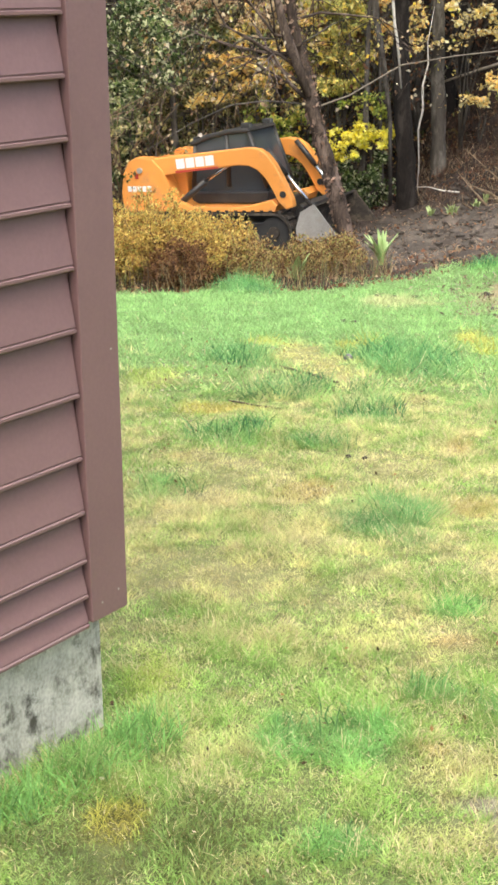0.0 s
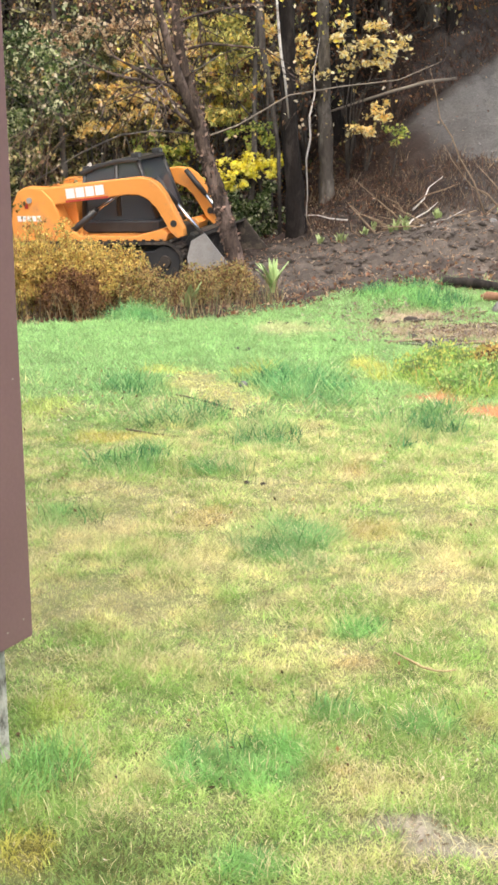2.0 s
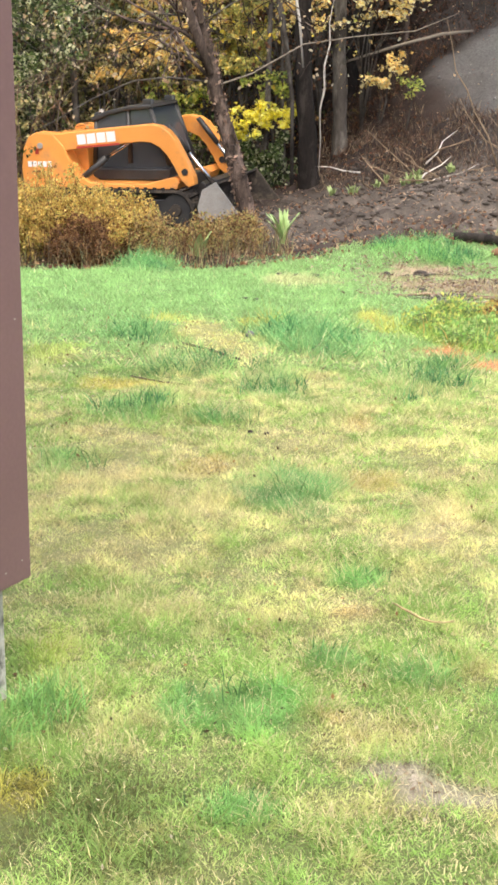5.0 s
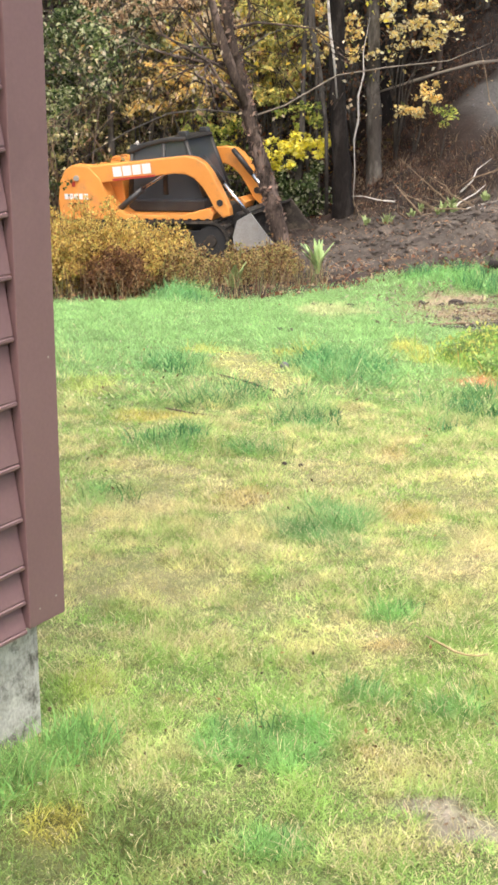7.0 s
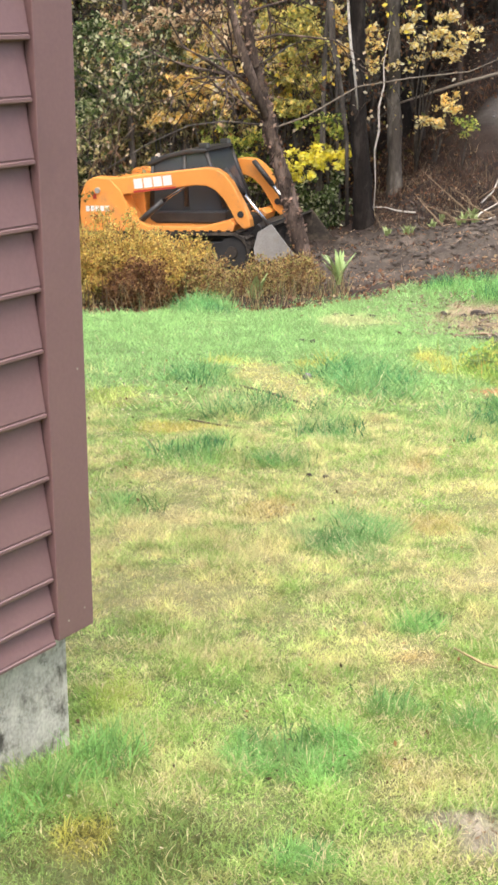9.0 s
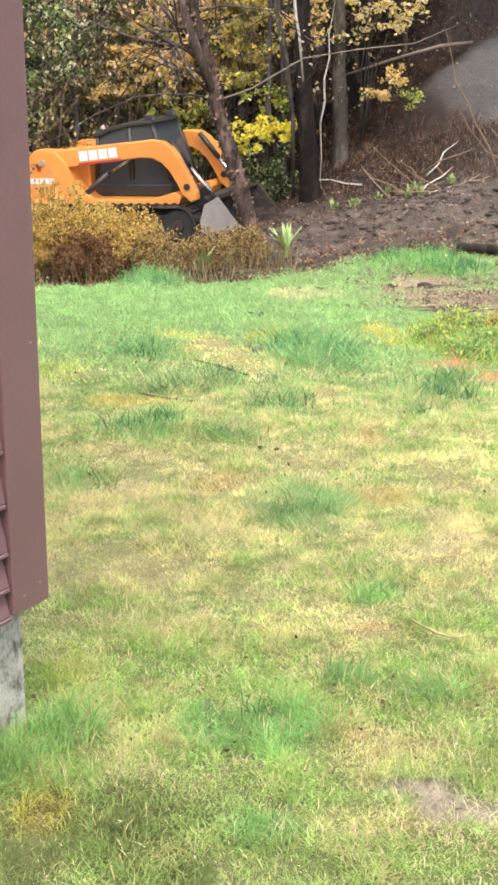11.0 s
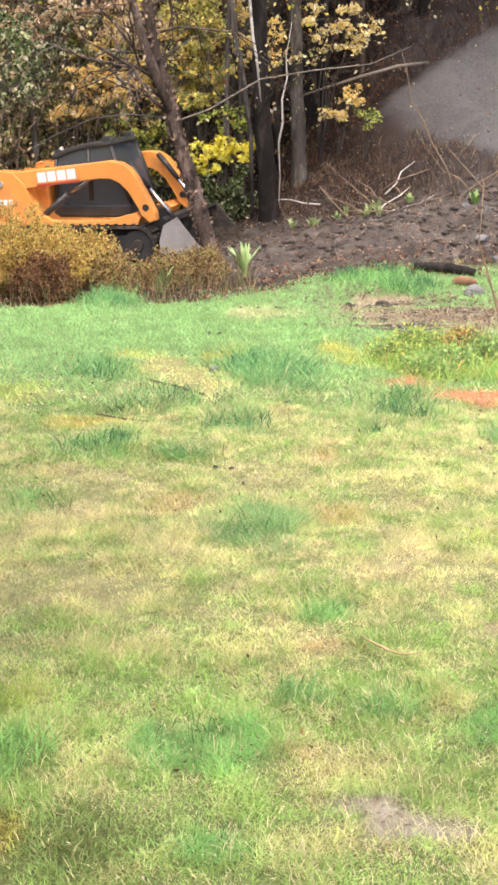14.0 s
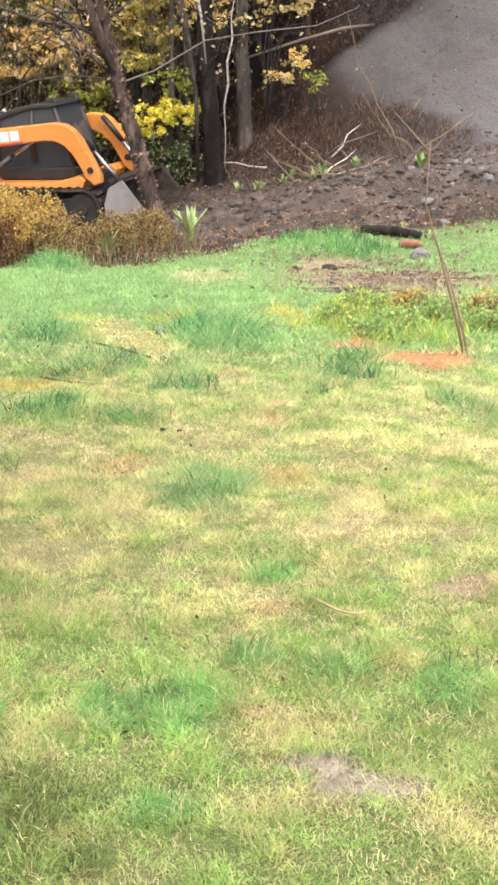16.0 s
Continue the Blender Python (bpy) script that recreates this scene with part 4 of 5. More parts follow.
boughs("dark green leafy thicket at the wood's edge", 901, (-3.5, 23.9), [(-3.16, 23.8, 1.33, .35, .43), (-2.99, 23.8, .72, .39, .27), (-3.35, 23.6, -.48, .31, .31), (-3.99, 23.8, 1.15, .46, .58), (-4.13, 23.6, 0, .46, .46)], "green", .05, .85)
boughs("thicket of pale-flecked green leaves", 902, (-3.2, 23.4), [(-3.28, 23.3, .35, .23, .23), (-3.37, 23.3, -.05, .23, .23), (-2.77, 23.3, 1.21, .19, .27)], "fleck", .05, .8)
boughs("young tree with thin dull pink and cream leaves", 903, (-2.1, 24.8), [(-2.68, 24.6, 1.54, .36, .24), (-2.48, 24.6, 1.72, .52, .18), (-1.72, 24.6, 1.65, .6, .24), (-.67, 20.9, 1.5, .23, .2), (-1.1, 24.6, 1.75, .4, .2)], "blush", .046, .75)
boughs("young maple with layered golden-orange leaves", 904, (-1.2, 24.8), [(-1.78, 24.6, .68, .22, .16), (-1.15, 24.6, .72, .44, .2), (-1.2, 24.6, .36, .26, .13), (-1.98, 24.6, .08, .38, .11), (-1.18, 24.6, 1.43, .2, .16), (-.34, 24.6, 1.46, .2, .18), (-.7, 24.7, .95, .3, .14), (-.45, 24.7, .3, .25, .12), (-1.7, 24.7, 1.1, .3, .1)], "gold", .05, .95)
boughs("olive-leaved sapling in the wood", 905, (-2.2, 25.4), [(-2.09, 25.2, .92, .61, .45), (-2.59, 25.2, .03, .49, .33), (-1.55, 25.2, .07, .41, .2), (-2.61, 25.2, -.52, .49, .25)], "olive", .05, 1.05)
boughs("young tree with leaves turning from green to yellow", 906, (.1, 25.4), [(.12, 25, 1.46, .28, .33), (.27, 25, .58, .37, .24), (.01, 25.2, .54, .29, .29), (.18, 25.2, 1.75, .25, .25), (-.5, 25.3, .8, .4, .4), (-.5, 25.3, 1.7, .4, .3), (-1.2, 25.5, 1.0, .5, .35), (.5, 25.3, 1.0, .25, .35)], "turning", .052, 1.3)
boughs("young tree with fresh lime-green leaves", 907, (-.6, 24.9), [(-.85, 24.6, -.23, .44, .32), (-.74, 24.6, -.54, .24, .24), (.69, 24.4, .01, .38, .18), (-1.21, 24.8, -.25, .24, .2)], "spring", .05, .62)
boughs("bright yellow-leaved sapling under the trees", 908, (.45, 24.2), [(.19, 24, -.58, .29, .2), (.53, 24, -.45, .24, .14), (.86, 24, -.51, .18, .14), (-.41, 24, -.76, .2, .12)], "bright", .055, 1.25)
boughs("slender tree with hanging golden leaves", 909, (.85, 24.8), [(.83, 24.6, 1.65, .12, .28), (.95, 24.6, 1.09, .14, .28), (1.47, 24.2, 1.43, .1, .16), (1.45, 24.2, 1.1, .08, .16), (.01, 24.8, .94, .24, .16)], "gold", .05, .75)
boughs("young tree with pale yellow leaves on long boughs", 910, (2.3, 25.2), [(2.41, 24.6, 1.65, .44, .18), (2.8, 24.6, 1.28, .24, .17), (2.34, 24.6, 1.39, .2, .1), (3.1, 24.6, 1.5, .16, .1), (1.96, 24.6, 1.0, .2, .06), (2.36, 24.6, 1.15, .18, .06)], "cream", .052, .55)
boughs("low sapling with golden-brown leaves over the bank", 911, (2.6, 25.0), [(2.42, 24.6, .07, .3, .08), (2.84, 24.6, .41, .2, .12)], "gold", .05, .8)
boughs("small lime-leaved sapling on the bank", 912, (3.0, 24.4), [(3.04, 24.2, .06, .14, .14)], "spring", .045, .7)
boughs("young tree with yellow-green leaves in layers", 914, (.25, 24.9), [(.3, 24.5, 1.35, .3, .26), (.38, 24.5, .8, .3, .16), (.12, 24.5, .35, .25, .12), (-.1, 24.6, 1.7, .3, .2)], "turning", .052, 1.1)
boughs("dark green undergrowth below the trees", 913, (.7, 24.1), [(.73, 23.9, -.95, .47, .2), (-.9, 23.9, -1.0, .4, .3)], "green", .05, 1.1)


def shrub(label, seed, height, wide, palette, count, leaf=.0195):
    """A dense mound of thin stems and small leaves."""
    rnd = np.random.default_rng(seed)
    ob = thing("shrub", label, "shrub", Matrix.Identity(4), "shrubs by the lawn")
    bm = bmesh.new()
    tips = []
    for k in range(90):
        a, s = rnd.uniform(0, 2 * math.pi), math.sqrt(rnd.random())
        base = Vector((math.cos(a) * s * wide * .35, math.sin(a) * s * wide * .35, -.05))
        top = Vector((math.cos(a) * s * wide, math.sin(a) * s * wide, height * (1.05 - .55 * s * s) * rnd.uniform(.75, 1.1)))
        mid = base.lerp(top, .55) + Vector((0, 0, height * .12)) + Vector(rnd.normal(0, .05, 3))
        pts = [base, base.lerp(mid, .5), mid, mid.lerp(top, .5) + Vector(rnd.normal(0, .03, 3)), top]
        tube(pts, [.007, .006, .005, .004, .002], 4, bm)
        for t in (.3, .5, .65, .8, .9, 1.0):
            q = pts[min(int(t * 4), 3)].lerp(pts[min(int(t * 4), 3) + 1], t * 4 - min(int(t * 4), 3))
            tips.append(tuple(q))
    tagged(part("stem_tangle", bm, GREEN_STEM if palette in ("lime", "fresh") else STEM, ob, "thin green stems" if palette in ("lime", "fresh") else "thin brown stems"), kind="stuff")
    tips = np.array(tips)
    tips = tips[rnd.random(len(tips)) < .62]
    c = tips[rnd.integers(0, len(tips), count)] + rnd.normal(0, .036, (count, 3))
    c[:, 2] = np.abs(c[:, 2])
    tint = mixed(PAL[palette], count, rnd)
    lv = new("leaves", leaf_cloud("leaves", c, leaf, tint, rnd))
    lv.parent = ob
    return ob


for k, (r, f, h, wide, pal, n, label) in enumerate((
        (-1.95, 16.15, 1.02, .62, "golden", 6500, "rounded golden-brown autumn shrub at the lawn's edge"),
        (-1.30, 16.2, .84, .58, "golden", 6000, "rounded golden-brown autumn shrub at the lawn's edge"),
        (-.85, 15.95, .56, .42, "tan", 3000, "low tan-brown shrub at the lawn's edge"),
        (-2.75, 16.3, 1.12, .70, "golden", 6000, "rounded golden-brown autumn shrub at the lawn's edge"),
        (-3.7, 16.5, 1.15, .75, "golden", 5000, "rounded golden-brown autumn shrub at the lawn's edge"),
        (-1.6, 15.75, .55, .45, "brown", 4000, "low russet-brown shrub at the lawn's edge"),
        (-.35, 16.5, .46, .40, "tan", 2200, "low tan weeds gone to seed"),
        (.12, 16.9, .50, .36, "tan", 2000, "low tan weeds gone to seed"),
        (-2.35, 15.75, .80, .42, "golden", 4200, "bright golden shrub at the lawn's edge"))):
    s = shrub(label, 400 + k, h, wide, pal, int(n * 2.3))
    s.matrix_basis = on_ground(r, f, 0, .02)


def broad_weed(label, seed, height, count, colour, flare=.48, broad=.16):
    """A clump of upright broad leaves."""
    rnd = np.random.default_rng(seed)
    ob = thing("broadleaf_weed", label, "plant", Matrix.Identity(4), "broad-leaved weeds")
    m = material("fresh leaf", colour, tuple(c * .7 for c in colour), 12, .5, 0, .2, 60)
    for k in range(count):
        bm = bmesh.new()
        a = rnd.uniform(0, 2 * math.pi)
        out, h, w = rnd.uniform(.06, flare) * height, height * rnd.uniform(.5, 1.0), height * broad
        side = Vector((-math.sin(a), math.cos(a), 0))
        prev = None
        for i in range(6):
            t = i / 5
            c = Vector((math.cos(a), math.sin(a), 0)) * (out * t * t + .02) + Vector((0, 0, h * t))
            ww = w * math.sin(math.pi * min(.97, .12 + .86 * t)) * .9 + .004
            row = (bm.verts.new(c - side * ww), bm.verts.new(c + Vector((math.cos(a), math.sin(a), 0)) * -.012), bm.verts.new(c + side * ww))
            if prev:
                for q in range(2):
                    bm.faces.new((prev[q], prev[q + 1], row[q + 1], row[q]))
            prev = row
        part("leaf_blade", bm, m, ob)
    return ob


weed = broad_weed("bright green broad-leaved weed at the edge of the dug earth", 7, .44, 24, (.40, .54, .22), .50, .075)
weed.matrix_basis = on_ground(.68, 17.3)
weed = broad_weed("small fresh green weed on the dug bank", 8, .26, 10, (.26, .40, .12))
weed.matrix_basis = on_ground(4.1, 20.2)
weed = broad_weed("small green weed among the russet stems", 9, .36, 9, (.36, .46, .18))
weed.matrix_basis = on_ground(-.35, 16.2)
for r, f, h, pal in ((1.50, 10.0, .26, "lime"), (1.85, 9.7, .20, "fresh"), (2.2, 9.9, .30, "fresh"), (1.78, 10.7, .26, "lime"), (2.4, 9.5, .26, "fresh"), (2.15, 10.6, .26, "golden"), (2.6, 10.2, .30, "golden"), (1.65, 9.35, .14, "fresh")):
    weed = shrub("orange-brown dying plant in the long grass" if pal == "golden" else "yellow-green leafy plant in the long grass", int(100 * r), h * .6, .22, pal, 620, .020)
    weed.matrix_basis = on_ground(r, f)


n = 900
r = rng.normal(1.95, .30, n)
f = rng.normal(9.9, .45, n)
blades(r, f, .06 + .15 * rng.random(n), np.full(n, .012), np.clip(rng.normal(.6, .2, n), .05, .95), mixed(PAL["fresh"] + PAL["lime"] + [(.66, .44, .16)], n, rng),
       "strap_leaves", "arching strap leaves, light green and yellowing")


# ---- sticks, stems, logs and stones ----
def stick(name, label, category, points, radii, mat, group="", sides=7):
    """A bent stick through points of the yard (r, f, z)."""
    first = Vector(points[0])
    bm = tube([Vector(p) - first for p in points], radii, sides, None, .2, int(abs(first.x) * 100))
    return solid(name, bm, mat, label, category, LOC @ Matrix.Translation(first), group)


stick("bare_sapling", "thin bare brown sapling rising from the long grass", "sapling",
      [(2.08, 8.5, -.52), (1.98, 8.5, -.16), (1.87, 8.5, .20), (1.77, 8.5, .50), (1.78, 8.5, .88)], [.011, .009, .007, .005, .003], TWIG, "bare saplings")
stick("bare_sapling", "thin bare brown sapling rising from the long grass", "sapling",
      [(2.10, 8.52, -.52), (2.04, 8.55, -.24), (1.94, 8.6, .08), (1.83, 8.6, .32)], [.010, .008, .006, .004], TWIG, "bare saplings")
stick("bent_shoot", "long pale dead shoot standing in the brush", "stem",
      [(4.0, 21, -.95), (3.80, 21, -.42), (3.57, 21, -.06), (3.44, 21, .25), (3.26, 21, .51), (3.19, 21, .85), (3.09, 21, 1.22)], [.012, .012, .010, .009, .008, .006, .003], TWIG, "dead shoots")
stick("bent_shoot", "pale dead shoot leaning in the brush", "stem",
      [(4.3, 21.3, -.9), (4.05, 21.2, -.62), (3.8, 21.2, -.50), (3.5, 21.1, -.14), (3.35, 21.1, .12)], [.012, .012, .009, .007, .003], TWIG, "dead shoots")
stick("bare_branch", "long thin pale branch hanging across the trees", "branch",
      [(-.25, 20.6, .25), (.30, 20.9, .42), (1.05, 21, .84), (1.80, 21, .96), (2.64, 21, 1.05), (3.3, 21.3, 1.3)], [.015, .014, .012, .010, .008, .004], WEATHERED)
stick("broken_stem", "broken white birch stem leaning by the dark tree", "stem",
      [(1.50, 23.9, -1.45), (1.53, 24, -.9), (1.50, 24, -.35), (1.57, 24, .0), (1.55, 24, .35), (1.64, 24.1, .7), (1.62, 24.1, 1.05), (1.72, 24.2, 1.6)], [.006, .007, .014, .022, .018, .014, .010, .004], BARK_PALE)
stick("bare_branch", "long bare branch sweeping down from the leaning tree", "branch",
      [(-.30, 20.42, .34), (-.87, 20.4, .39), (-1.36, 20.4, .33), (-1.95, 20.4, .07), (-2.44, 20.4, -.22), (-2.77, 20.4, -.39)], [.017, .015, .012, .010, .007, .003], BARK_GREY, "bare branches")
stick("bare_branch", "short bare branch arching from the leaning tree", "branch",
      [(-.66, 20.42, 1.22), (-1.11, 20.4, 1.25), (-1.37, 20.4, 1.13), (-1.66, 20.4, .89)], [.015, .012, .009, .004], BARK_GREY, "bare branches")
stick("bare_branch", "thin grey branch rising from the leaning tree", "branch",
      [(-.46, 20.42, 1.12), (-.2, 20.4, 1.26), (.04, 20.4, 1.41), (.27, 20.4, 1.5)], [.014, .011, .008, .004], BARK_GREY, "bare branches")
stick("bare_branch", "forked second stem of the leaning tree", "branch",
      [(-.27, 20.38, .45), (-.42, 20.34, .85), (-.55, 20.32, 1.2), (-.66, 20.32, 1.55), (-.74, 20.34, 1.9), (-.95, 20.4, 2.6)], [.05, .07, .066, .06, .05, .04], BARK, "bare branches", 10)
for points in ([(-1.82, 23, 1.52), (-2.05, 23, 1.25), (-2.3, 23, 1.15), (-2.56, 23, .8), (-2.76, 23, .51), (-2.97, 23, .15), (-3.1, 23, -.6), (-3.2, 23, -2.0)],
               [(-2.05, 23.1, 1.12), (-2.38, 23.1, .83), (-2.53, 23.1, .59), (-2.65, 23.1, .15), (-2.8, 23.2, -.8), (-2.85, 23.2, -2.0)]):
    stick("arching_shoot", "pale arching shoot in the thicket", "stem", points[::-1], [.011] * (len(points) - 2) + [.008, .003], WEATHERED, "arching shoots", 5)
stick("bare_sapling", "pale dead sapling beside the dark tree", "sapling",
      [(1.14, 22.75, .4), (1.06, 22.62, 1.1), (1.01, 22.6, 1.36), (.97, 22.6, 1.77), (.93, 22.6, 2.3)], [.012, .022, .024, .022, .016], BARK_PALE)
stick("bare_sapling", "slender bare grey sapling beside the dark tree", "sapling",
      [(1.06, 23.6, -1.95), (1.02, 23.6, -.16), (.92, 23.6, .56), (.83, 23.6, 1.09), (.75, 23.6, 1.43), (.70, 23.6, 2.2)], [.03, .035, .04, .045, .05, .05], BARK_GREY, "", 9)
stick("fallen_log", "pale fallen log lying across the leaf-covered bank", "log",
      [(2.0, 25.6, .32), (2.55, 25.6, .50), (3.1, 25.7, .66), (3.75, 25.9, .82), (4.4, 26.6, .85)], [.020, .024, .028, .030, .026], WEATHERED, "fallen logs", 10)
stick("fallen_log", "dark rotten log at the edge of the dug earth", "log",
      [(2.75, 17.05, float(surface(2.75, 17.05)) + .04), (3.1, 16.95, float(surface(3.1, 16.95)) + .06), (3.45, 16.8, float(surface(3.45, 16.8)) + .04)], [.05, .065, .05], BARK_DARK, "fallen logs", 10)
stick("split_log", "split log of raw orange wood on the dug earth", "log",
      [(3.12, 16.5, float(surface(3.12, 16.5)) + .03), (3.2, 16.49, float(surface(3.2, 16.49)) + .045), (3.33, 16.46, float(surface(3.33, 16.46)) + .045), (3.40, 16.45, float(surface(3.40, 16.45)) + .03)], [.03, .058, .052, .03], WOOD_RAW, "fallen logs", 9)
z0 = float(surface(.6, 4.05)) + .030
stick("curved_twig", "thin curved straw-coloured twig on the lawn", "twig",
      [(.545, 4.13, z0), (.565, 4.09, z0 + .004), (.59, 4.055, z0 + .004), (.62, 4.02, z0), (.655, 3.995, z0), (.69, 3.985, z0 + .003), (.72, 3.99, z0 + .006)], [.003, .0038, .0042, .0042, .004, .0032, .0025], STRAW)
rnd = np.random.default_rng(31)
for k in range(26):
    r, f = rnd.normal(3.3, .7), rnd.normal(21.9, .7)
    z = float(surface(r, f)) + .03
    a, l = rnd.uniform(-1.2, 1.2) + math.pi * rnd.integers(0, 2), rnd.uniform(.4, 1.1)
    up = abs(rnd.normal(.2, .4))
    pts = [(r, f, z)]
    for i in range(1, 4):
        pts.append((r + math.cos(a) * l * i / 3 + rnd.normal(0, .05), f + math.sin(a) * l * .5 * i / 3, max(z + up * l * i / 3 + rnd.normal(0, .03), float(surface(r + math.cos(a) * l * i / 3, f + math.sin(a) * l * .5 * i / 3)) + .01)))
    stick("dead_branch", "dead broken branch in the heap of brush", "branch", pts, [.016, .013, .01, .005], TWIG if k % 5 else BARK_PALE, "brush heap branches", 5)
for k in range(30):
    r, f = (rnd.uniform(1.7, 4.2), rnd.uniform(12.6, 16.0)) if k < 16 else (rnd.uniform(1.45, 2.6), rnd.uniform(12.0, 12.9))
    z = float(surface(r, f)) + .015
    a, l = rnd.uniform(-.9, .9), rnd.uniform(.2, .7)
    q = (r + math.cos(a) * l, f + math.sin(a) * l)
    stick("fallen_stick", "weathered grey-brown stick lying on trampled ground", "stick",
          [(r, f, z), ((r + q[0]) / 2, (f + q[1]) / 2 + .02, max(z, float(surface((r + q[0]) / 2, (f + q[1]) / 2)) + .02)), (*q, float(surface(*q)) + .015)], [.012, .012, .007], TWIG if k % 2 else BARK_GREY, "fallen sticks", 5)


def stone(name, label, r, f, size, seed, mat=ROCK, group="stones on the bank"):
    rnd = np.random.default_rng(seed)
    bm = bmesh.new()
    bmesh.ops.create_icosphere(bm, subdivisions=2, radius=size)
    sc = rnd.uniform(.6, 1.15, 3)
    cuts = [(Vector(rnd.normal(0, 1, 3)).normalized(), rnd.uniform(.45, .8) * size) for _ in range(7)]
    for v in bm.verts:
        v.co = Vector((v.co.x * sc[0] * 1.2, v.co.y * sc[1], v.co.z * sc[2] * .75))
        for n, d in cuts:
            over = v.co.dot(n) - d
            if over > 0:
                v.co -= n * over
    return solid(name, bm, mat, label, "stone", LOC @ pose(r, f, float(surface(r, f)) + size * .12, 0, 0, seed * 37), group)


for k in range(22):
    r, f = (3.3, 16.1) if k == 0 else (rnd.uniform(3.0, 5.6), rnd.uniform(15.9, 20.5))
    stone("stone", "rough grey stone on the dug earth", r, f, .13 if k == 0 else rnd.uniform(.03, .11), 500 + k)
stone("pale_stone", "small pale stone in a worn patch of lawn", .16, 9.5, .05, 600, ROCK, "stones in the lawn")

# clods of earth over the worked ground
rnd = np.random.default_rng(41)
n = 15000
f = rnd.uniform(16.8, 24.5, n)
r = rnd.uniform(-.4, 8.5, n)
keep = (f > edge_of_lawn(r) + .4) & ((f < 22.8) | (r < 3.4)) & (rnd.random(n) < .35 + .65 * step(fbm(r, f, 1.2, 91), .42, .6))
r, f = r[keep], f[keep]
n = len(r)
oct_v = np.array([(1, 0, 0), (-1, 0, 0), (0, 1, 0), (0, -1, 0), (0, 0, 1), (0, 0, -1)], float)
oct_f = np.array([(0, 2, 4), (2, 1, 4), (1, 3, 4), (3, 0, 4), (2, 0, 5), (1, 2, 5), (3, 1, 5), (0, 3, 5)])
size = (.008 + .048 * rnd.random(n) ** 6)
v = oct_v[None] * (size[:, None] * (.6 + .8 * rnd.random((n, 6))))[..., None] * np.array((1.2, 1.2, .75))
v = v + rnd.normal(0, .18, (n, 6, 3)) * size[:, None, None] + np.stack([r, f, surface(r, f) + size * .2], -1)[:, None]
clods = new("earth_clods", array_mesh("earth_clods", v.reshape(-1, 3), (oct_f[None] + np.arange(n)[:, None, None] * 6).reshape(-1, 3), CLOD))
clods.matrix_basis = LOC
tagged(clods, "dark clods and crumbs of dug earth", "earth", kind="stuff")

# fallen leaves along the lawn's edge and on the bank
n = 34000
f = rnd.uniform(15.0, 31, n)
r = rnd.uniform(-5, 8, n)
keep = (f > edge_of_lawn(r) - .25) & (rnd.random(n) < np.where(f < edge_of_lawn(r) + .9, .8, np.where(((f > 22.8) & (r < 3.2)) | (f > 26.5 + .68 * (r - 4.2)), .6, .05)))
r, f = r[keep], f[keep]
c = np.stack([r, f, surface(r, f) + .02 + .03 * rnd.random(len(r))], -1)
fallen = new("fallen_leaves", leaf_cloud("fallen_leaves", c, .038, mixed([(.22, .10, .055), (.30, .17, .08), (.14, .07, .045), (.10, .055, .04), (.46, .34, .22)], len(r), rnd), rnd, LEAF, 2.2, 1.3))
fallen.matrix_basis = LOC
tagged(fallen, "fallen russet and tan leaves", "leaves", kind="stuff")

# dry russet brush on the bank, and dead stems among the shrubs
n = 26000
f = rng.uniform(22.0, 28.5, n)
r = rng.uniform(1.4, 5.4, n)
keep = (f < 25.4 - 1.35 * (r - 3.3) + .9 * (fbm(r, f, 1.0, 95) - .3)) & (rng.random(n) < step(fbm(r, f, 1.4, 97), .32, .6)) & (f > 22.2 + .5 * fbm(r, f, 2.0, 96))
r, f = r[keep], f[keep]
blades(r, f, .06 + .28 * rng.random(len(r)) ** 2, np.full(len(r), .008), np.clip(rng.normal(.75, .22, len(r)), .05, .98),
       mixed([(.11, .065, .045), (.16, .095, .065), (.075, .05, .038), (.30, .23, .15)], len(r), rng), "dry_brush", "dry russet brush and dead stems on the bank")
n = 9000
r = rng.uniform(2.2, 9, n)
f = 26.5 + .68 * (r - 4.2) + 3.2 * rng.random(n) ** 1.3
blades(r, f, .05 + .25 * rng.random(n) ** 2, np.full(n, .010), np.clip(rng.normal(.75, .2, n), .05, .98), mixed([(.13, .065, .042), (.07, .045, .034), (.20, .11, .07), (.04, .03, .025)], n, rng),
       "dry_brush", "dark russet brush along the top of the bank")
n = 2600
f = rng.uniform(15.2, 17.6, n)
r = rng.uniform(-3.5, .75, n)
keep = (f > edge_of_lawn(r) - .1) & (f < edge_of_lawn(r) + 1.3)
r, f = r[keep], f[keep]
blades(r, f, .12 + .38 * rng.random(len(r)), np.full(len(r), .007), np.clip(rng.normal(.4, .2, len(r)), .05, .9),
       mixed([(.32, .25, .14), (.22, .12, .07), (.44, .34, .18), (.20, .23, .10), (.10, .07, .045)], len(r), rng), "dead_stems", "tan and russet dead stems at the lawn's edge")

# low weeds along the crest of the dug earth
rnd = np.random.default_rng(61)
for k in range(14):
    r = 1.55 + 2.0 * rnd.random()
    f = 21.6 + .35 * (r - 1.5) + rnd.normal(0, .3)
    weed = broad_weed("small pale green weed on the crest of dug earth", 700 + k, rnd.uniform(.10, .2), 8, (.30, .38, .14))
    weed.matrix_basis = on_ground(r, f)

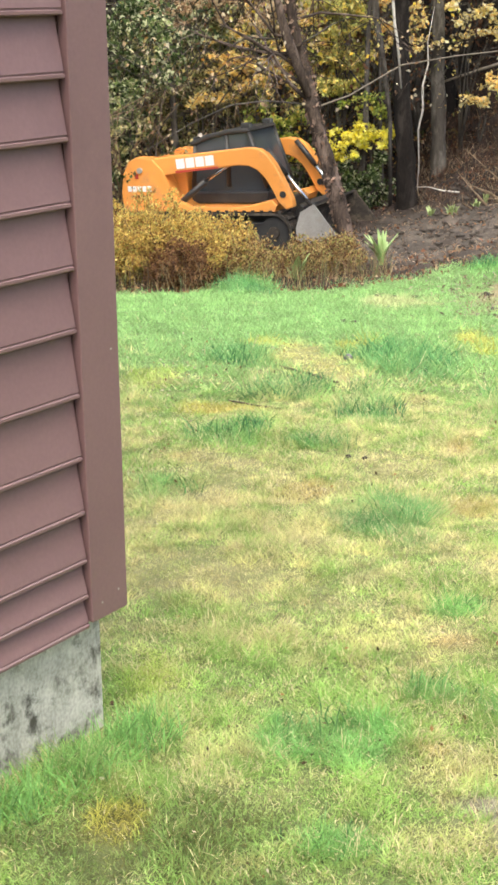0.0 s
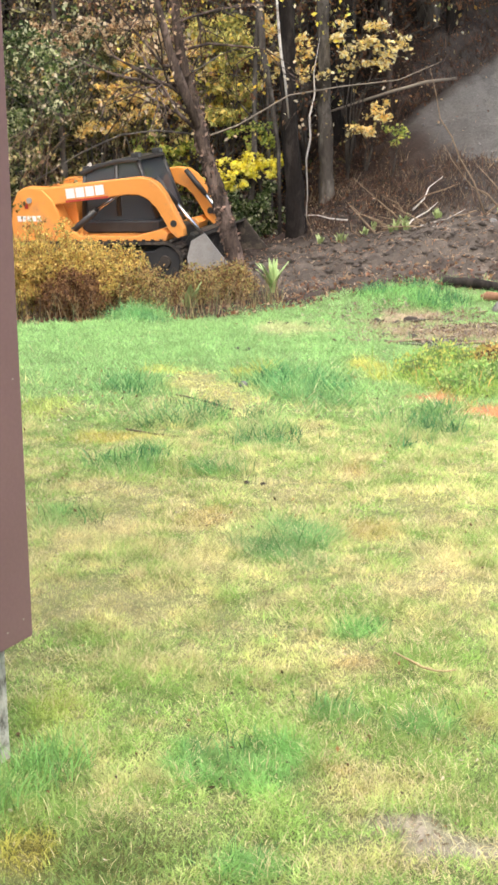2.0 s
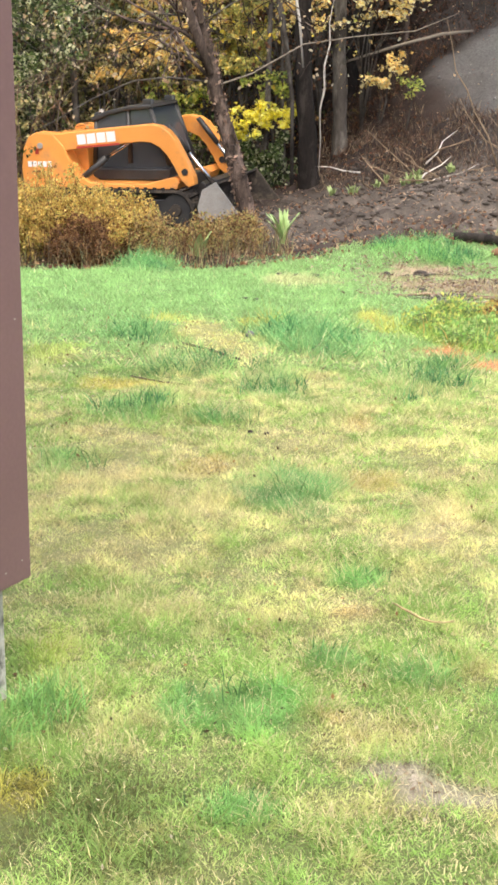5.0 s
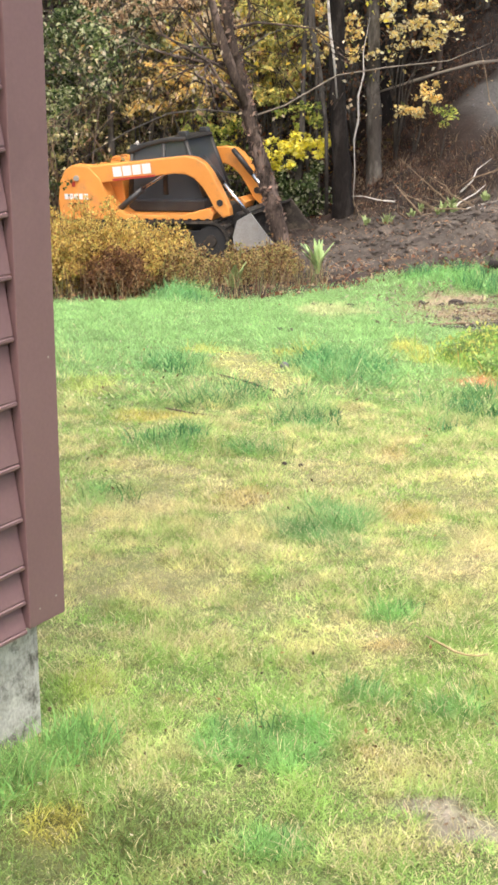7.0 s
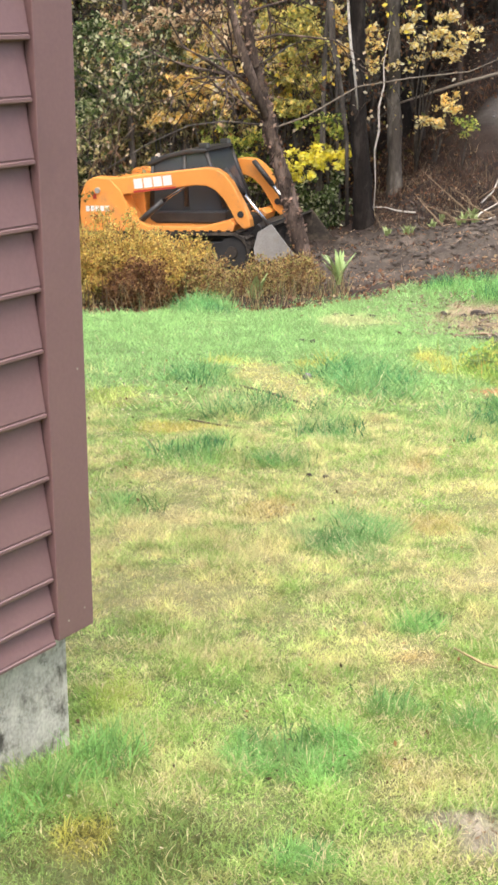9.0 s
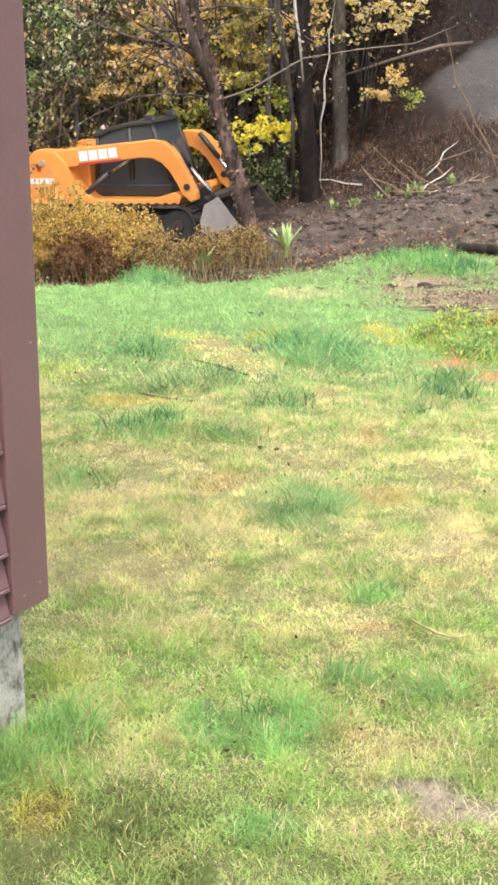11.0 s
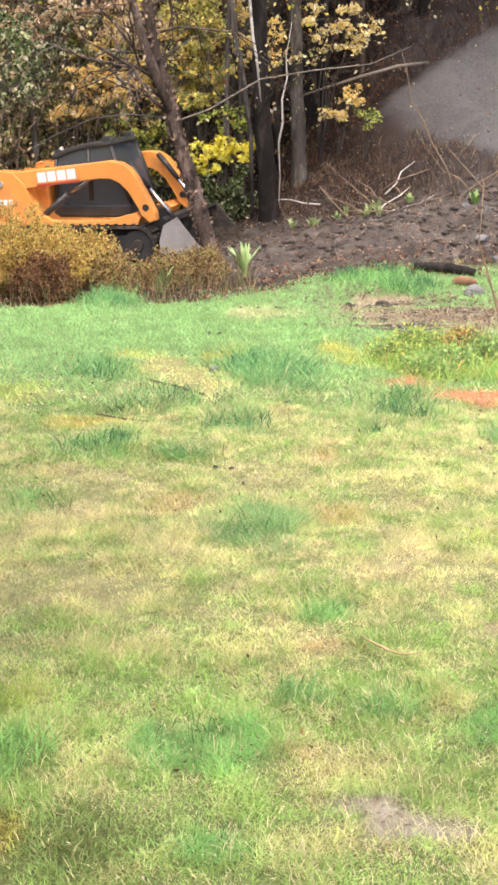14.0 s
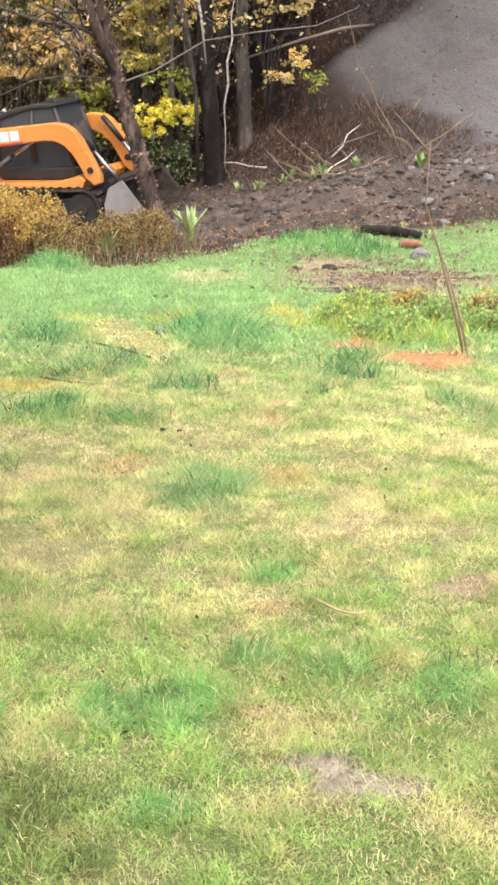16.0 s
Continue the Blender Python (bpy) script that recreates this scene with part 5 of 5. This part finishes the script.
# chips of bark and wood on the trampled ground and the worn spot
rnd = np.random.default_rng(62)
n = 5200
r = np.concatenate([rnd.normal(2.8, .8, n), rnd.normal(.50, .12, 110)])
f = np.concatenate([rnd.uniform(12.4, 16.4, n), rnd.normal(3.06, .07, 110)])
keep = (f < 4) | (fbm(r, f, 1.6, 99) > .47)
r, f = r[keep], f[keep]
near_one = f < 4
cc = np.stack([r, f, surface(r, f) + np.where(near_one, .006, .02 + .02 * rnd.random(len(r)))], -1)
size = np.where(near_one, .0055, .017)
chips = new("wood_chips", leaf_cloud("wood_chips", cc, size, mixed([(.24, .16, .10), (.12, .085, .06), (.42, .33, .24), (.30, .25, .21)], len(r), rnd), rnd, LEAF, 3.0, 3.2))
chips.matrix_basis = LOC
tagged(chips, "brown and tan chips of bark and wood", "wood chips", kind="stuff")

# gravel scattered over the grey bank
n = 2200
f = rnd.uniform(22.6, 29.5, n)
r = rnd.uniform(3.6, 9.5, n)
keep = f < 26.2 + .67 * (r - 4.2)
r, f = r[keep], f[keep]
n = len(r)
size = .006 + .03 * rnd.random(n) ** 5
v = oct_v[None] * (size[:, None] * (.6 + .8 * rnd.random((n, 6))))[..., None]
v = v + np.stack([r, f, surface(r, f) + size * .2], -1)[:, None]
pebbles = new("gravel", array_mesh("gravel", v.reshape(-1, 3), (oct_f[None] + np.arange(n)[:, None, None] * 6).reshape(-1, 3), ROCK))
pebbles.matrix_basis = LOC
tagged(pebbles, "grey gravel strewn over the bank", "gravel", kind="stuff")

# sticks and lumps on the lawn
for pts, rad in (([(-0.56, 7.95), (-0.39, 7.81), (-0.24, 7.71)], .006), ([(-0.3, 9.0), (-0.12, 8.76), (0.08, 8.43)], .007)):
    stick("fallen_stick", "thin brown stick lying in the lawn", "stick", [(a, q, float(surface(a, q)) + .015) for a, q in pts], [rad] * len(pts), BARK, "sticks in the lawn", 5)
for k, (r, f, s) in enumerate(((.55, 14.75, .07), (.72, 14.7, .05), (.95, 14.9, .06), (.15, 12.1, .045), (.25, 12.0, .035), (1.75, 15.3, .09), (1.95, 15.1, .07), (2.15, 15.4, .1), (1.6, 13.4, .06), (1.85, 13.2, .07), (.12, 6.5, .02), (.2, 6.45, .018))):
    stone("earth_lump", "lump of dark earth lying on the grass", r, f, s, 800 + k, CLOD, "lumps of earth")

# slivers of root and wood over the dug earth
rnd = np.random.default_rng(71)
n = 11000
f = 16.6 + 7.6 * rnd.random(n) ** 1.5
r = rnd.uniform(.2, 7.5, n)
keep = (f > edge_of_lawn(r) + .1) & (fbm(r, f, 1.5, 72) > .42) & ((f < 22.6) | (r < 4))
r, f = r[keep], f[keep]
cc = np.stack([r, f, surface(r, f) + .02], -1)
slivers = new("root_slivers", leaf_cloud("root_slivers", cc, .012, mixed([(.26, .18, .12), (.13, .095, .07), (.42, .33, .24), (.40, .22, .12)], len(r), rnd), rnd, LEAF, 3.0, 5.0))
slivers.matrix_basis = LOC
tagged(slivers, "slivers of root and wood in the dug earth", "wood chips", kind="stuff")

# brown bits of leaf in the lawn
n = 2400
f = np.sqrt(rnd.uniform(2.3 ** 2, 11 ** 2, n))
r = rnd.uniform(-1, 1, n) * (f * .25 + .4)
keep = fbm(r, f, 2.4, 73) > .46
x = 2.35 + r * math.cos(TURN) - f * math.sin(TURN)
y = -2.66 + r * math.sin(TURN) + f * math.cos(TURN)
keep &= ~((x < 0) & (y < 0))
r, f = r[keep], f[keep]
cc = np.stack([r, f, surface(r, f) + .012 + .02 * rnd.random(len(r))], -1)
bits = new("leaf_bits", leaf_cloud("leaf_bits", cc, .006 + .0006 * f, mixed([(.16, .09, .05), (.08, .06, .035), (.30, .16, .07), (.55, .48, .36)], len(r), rnd), rnd, LEAF, 2.5, 1.8))
bits.matrix_basis = LOC
tagged(bits, "brown bits of dead leaf in the lawn", "leaves", kind="stuff")
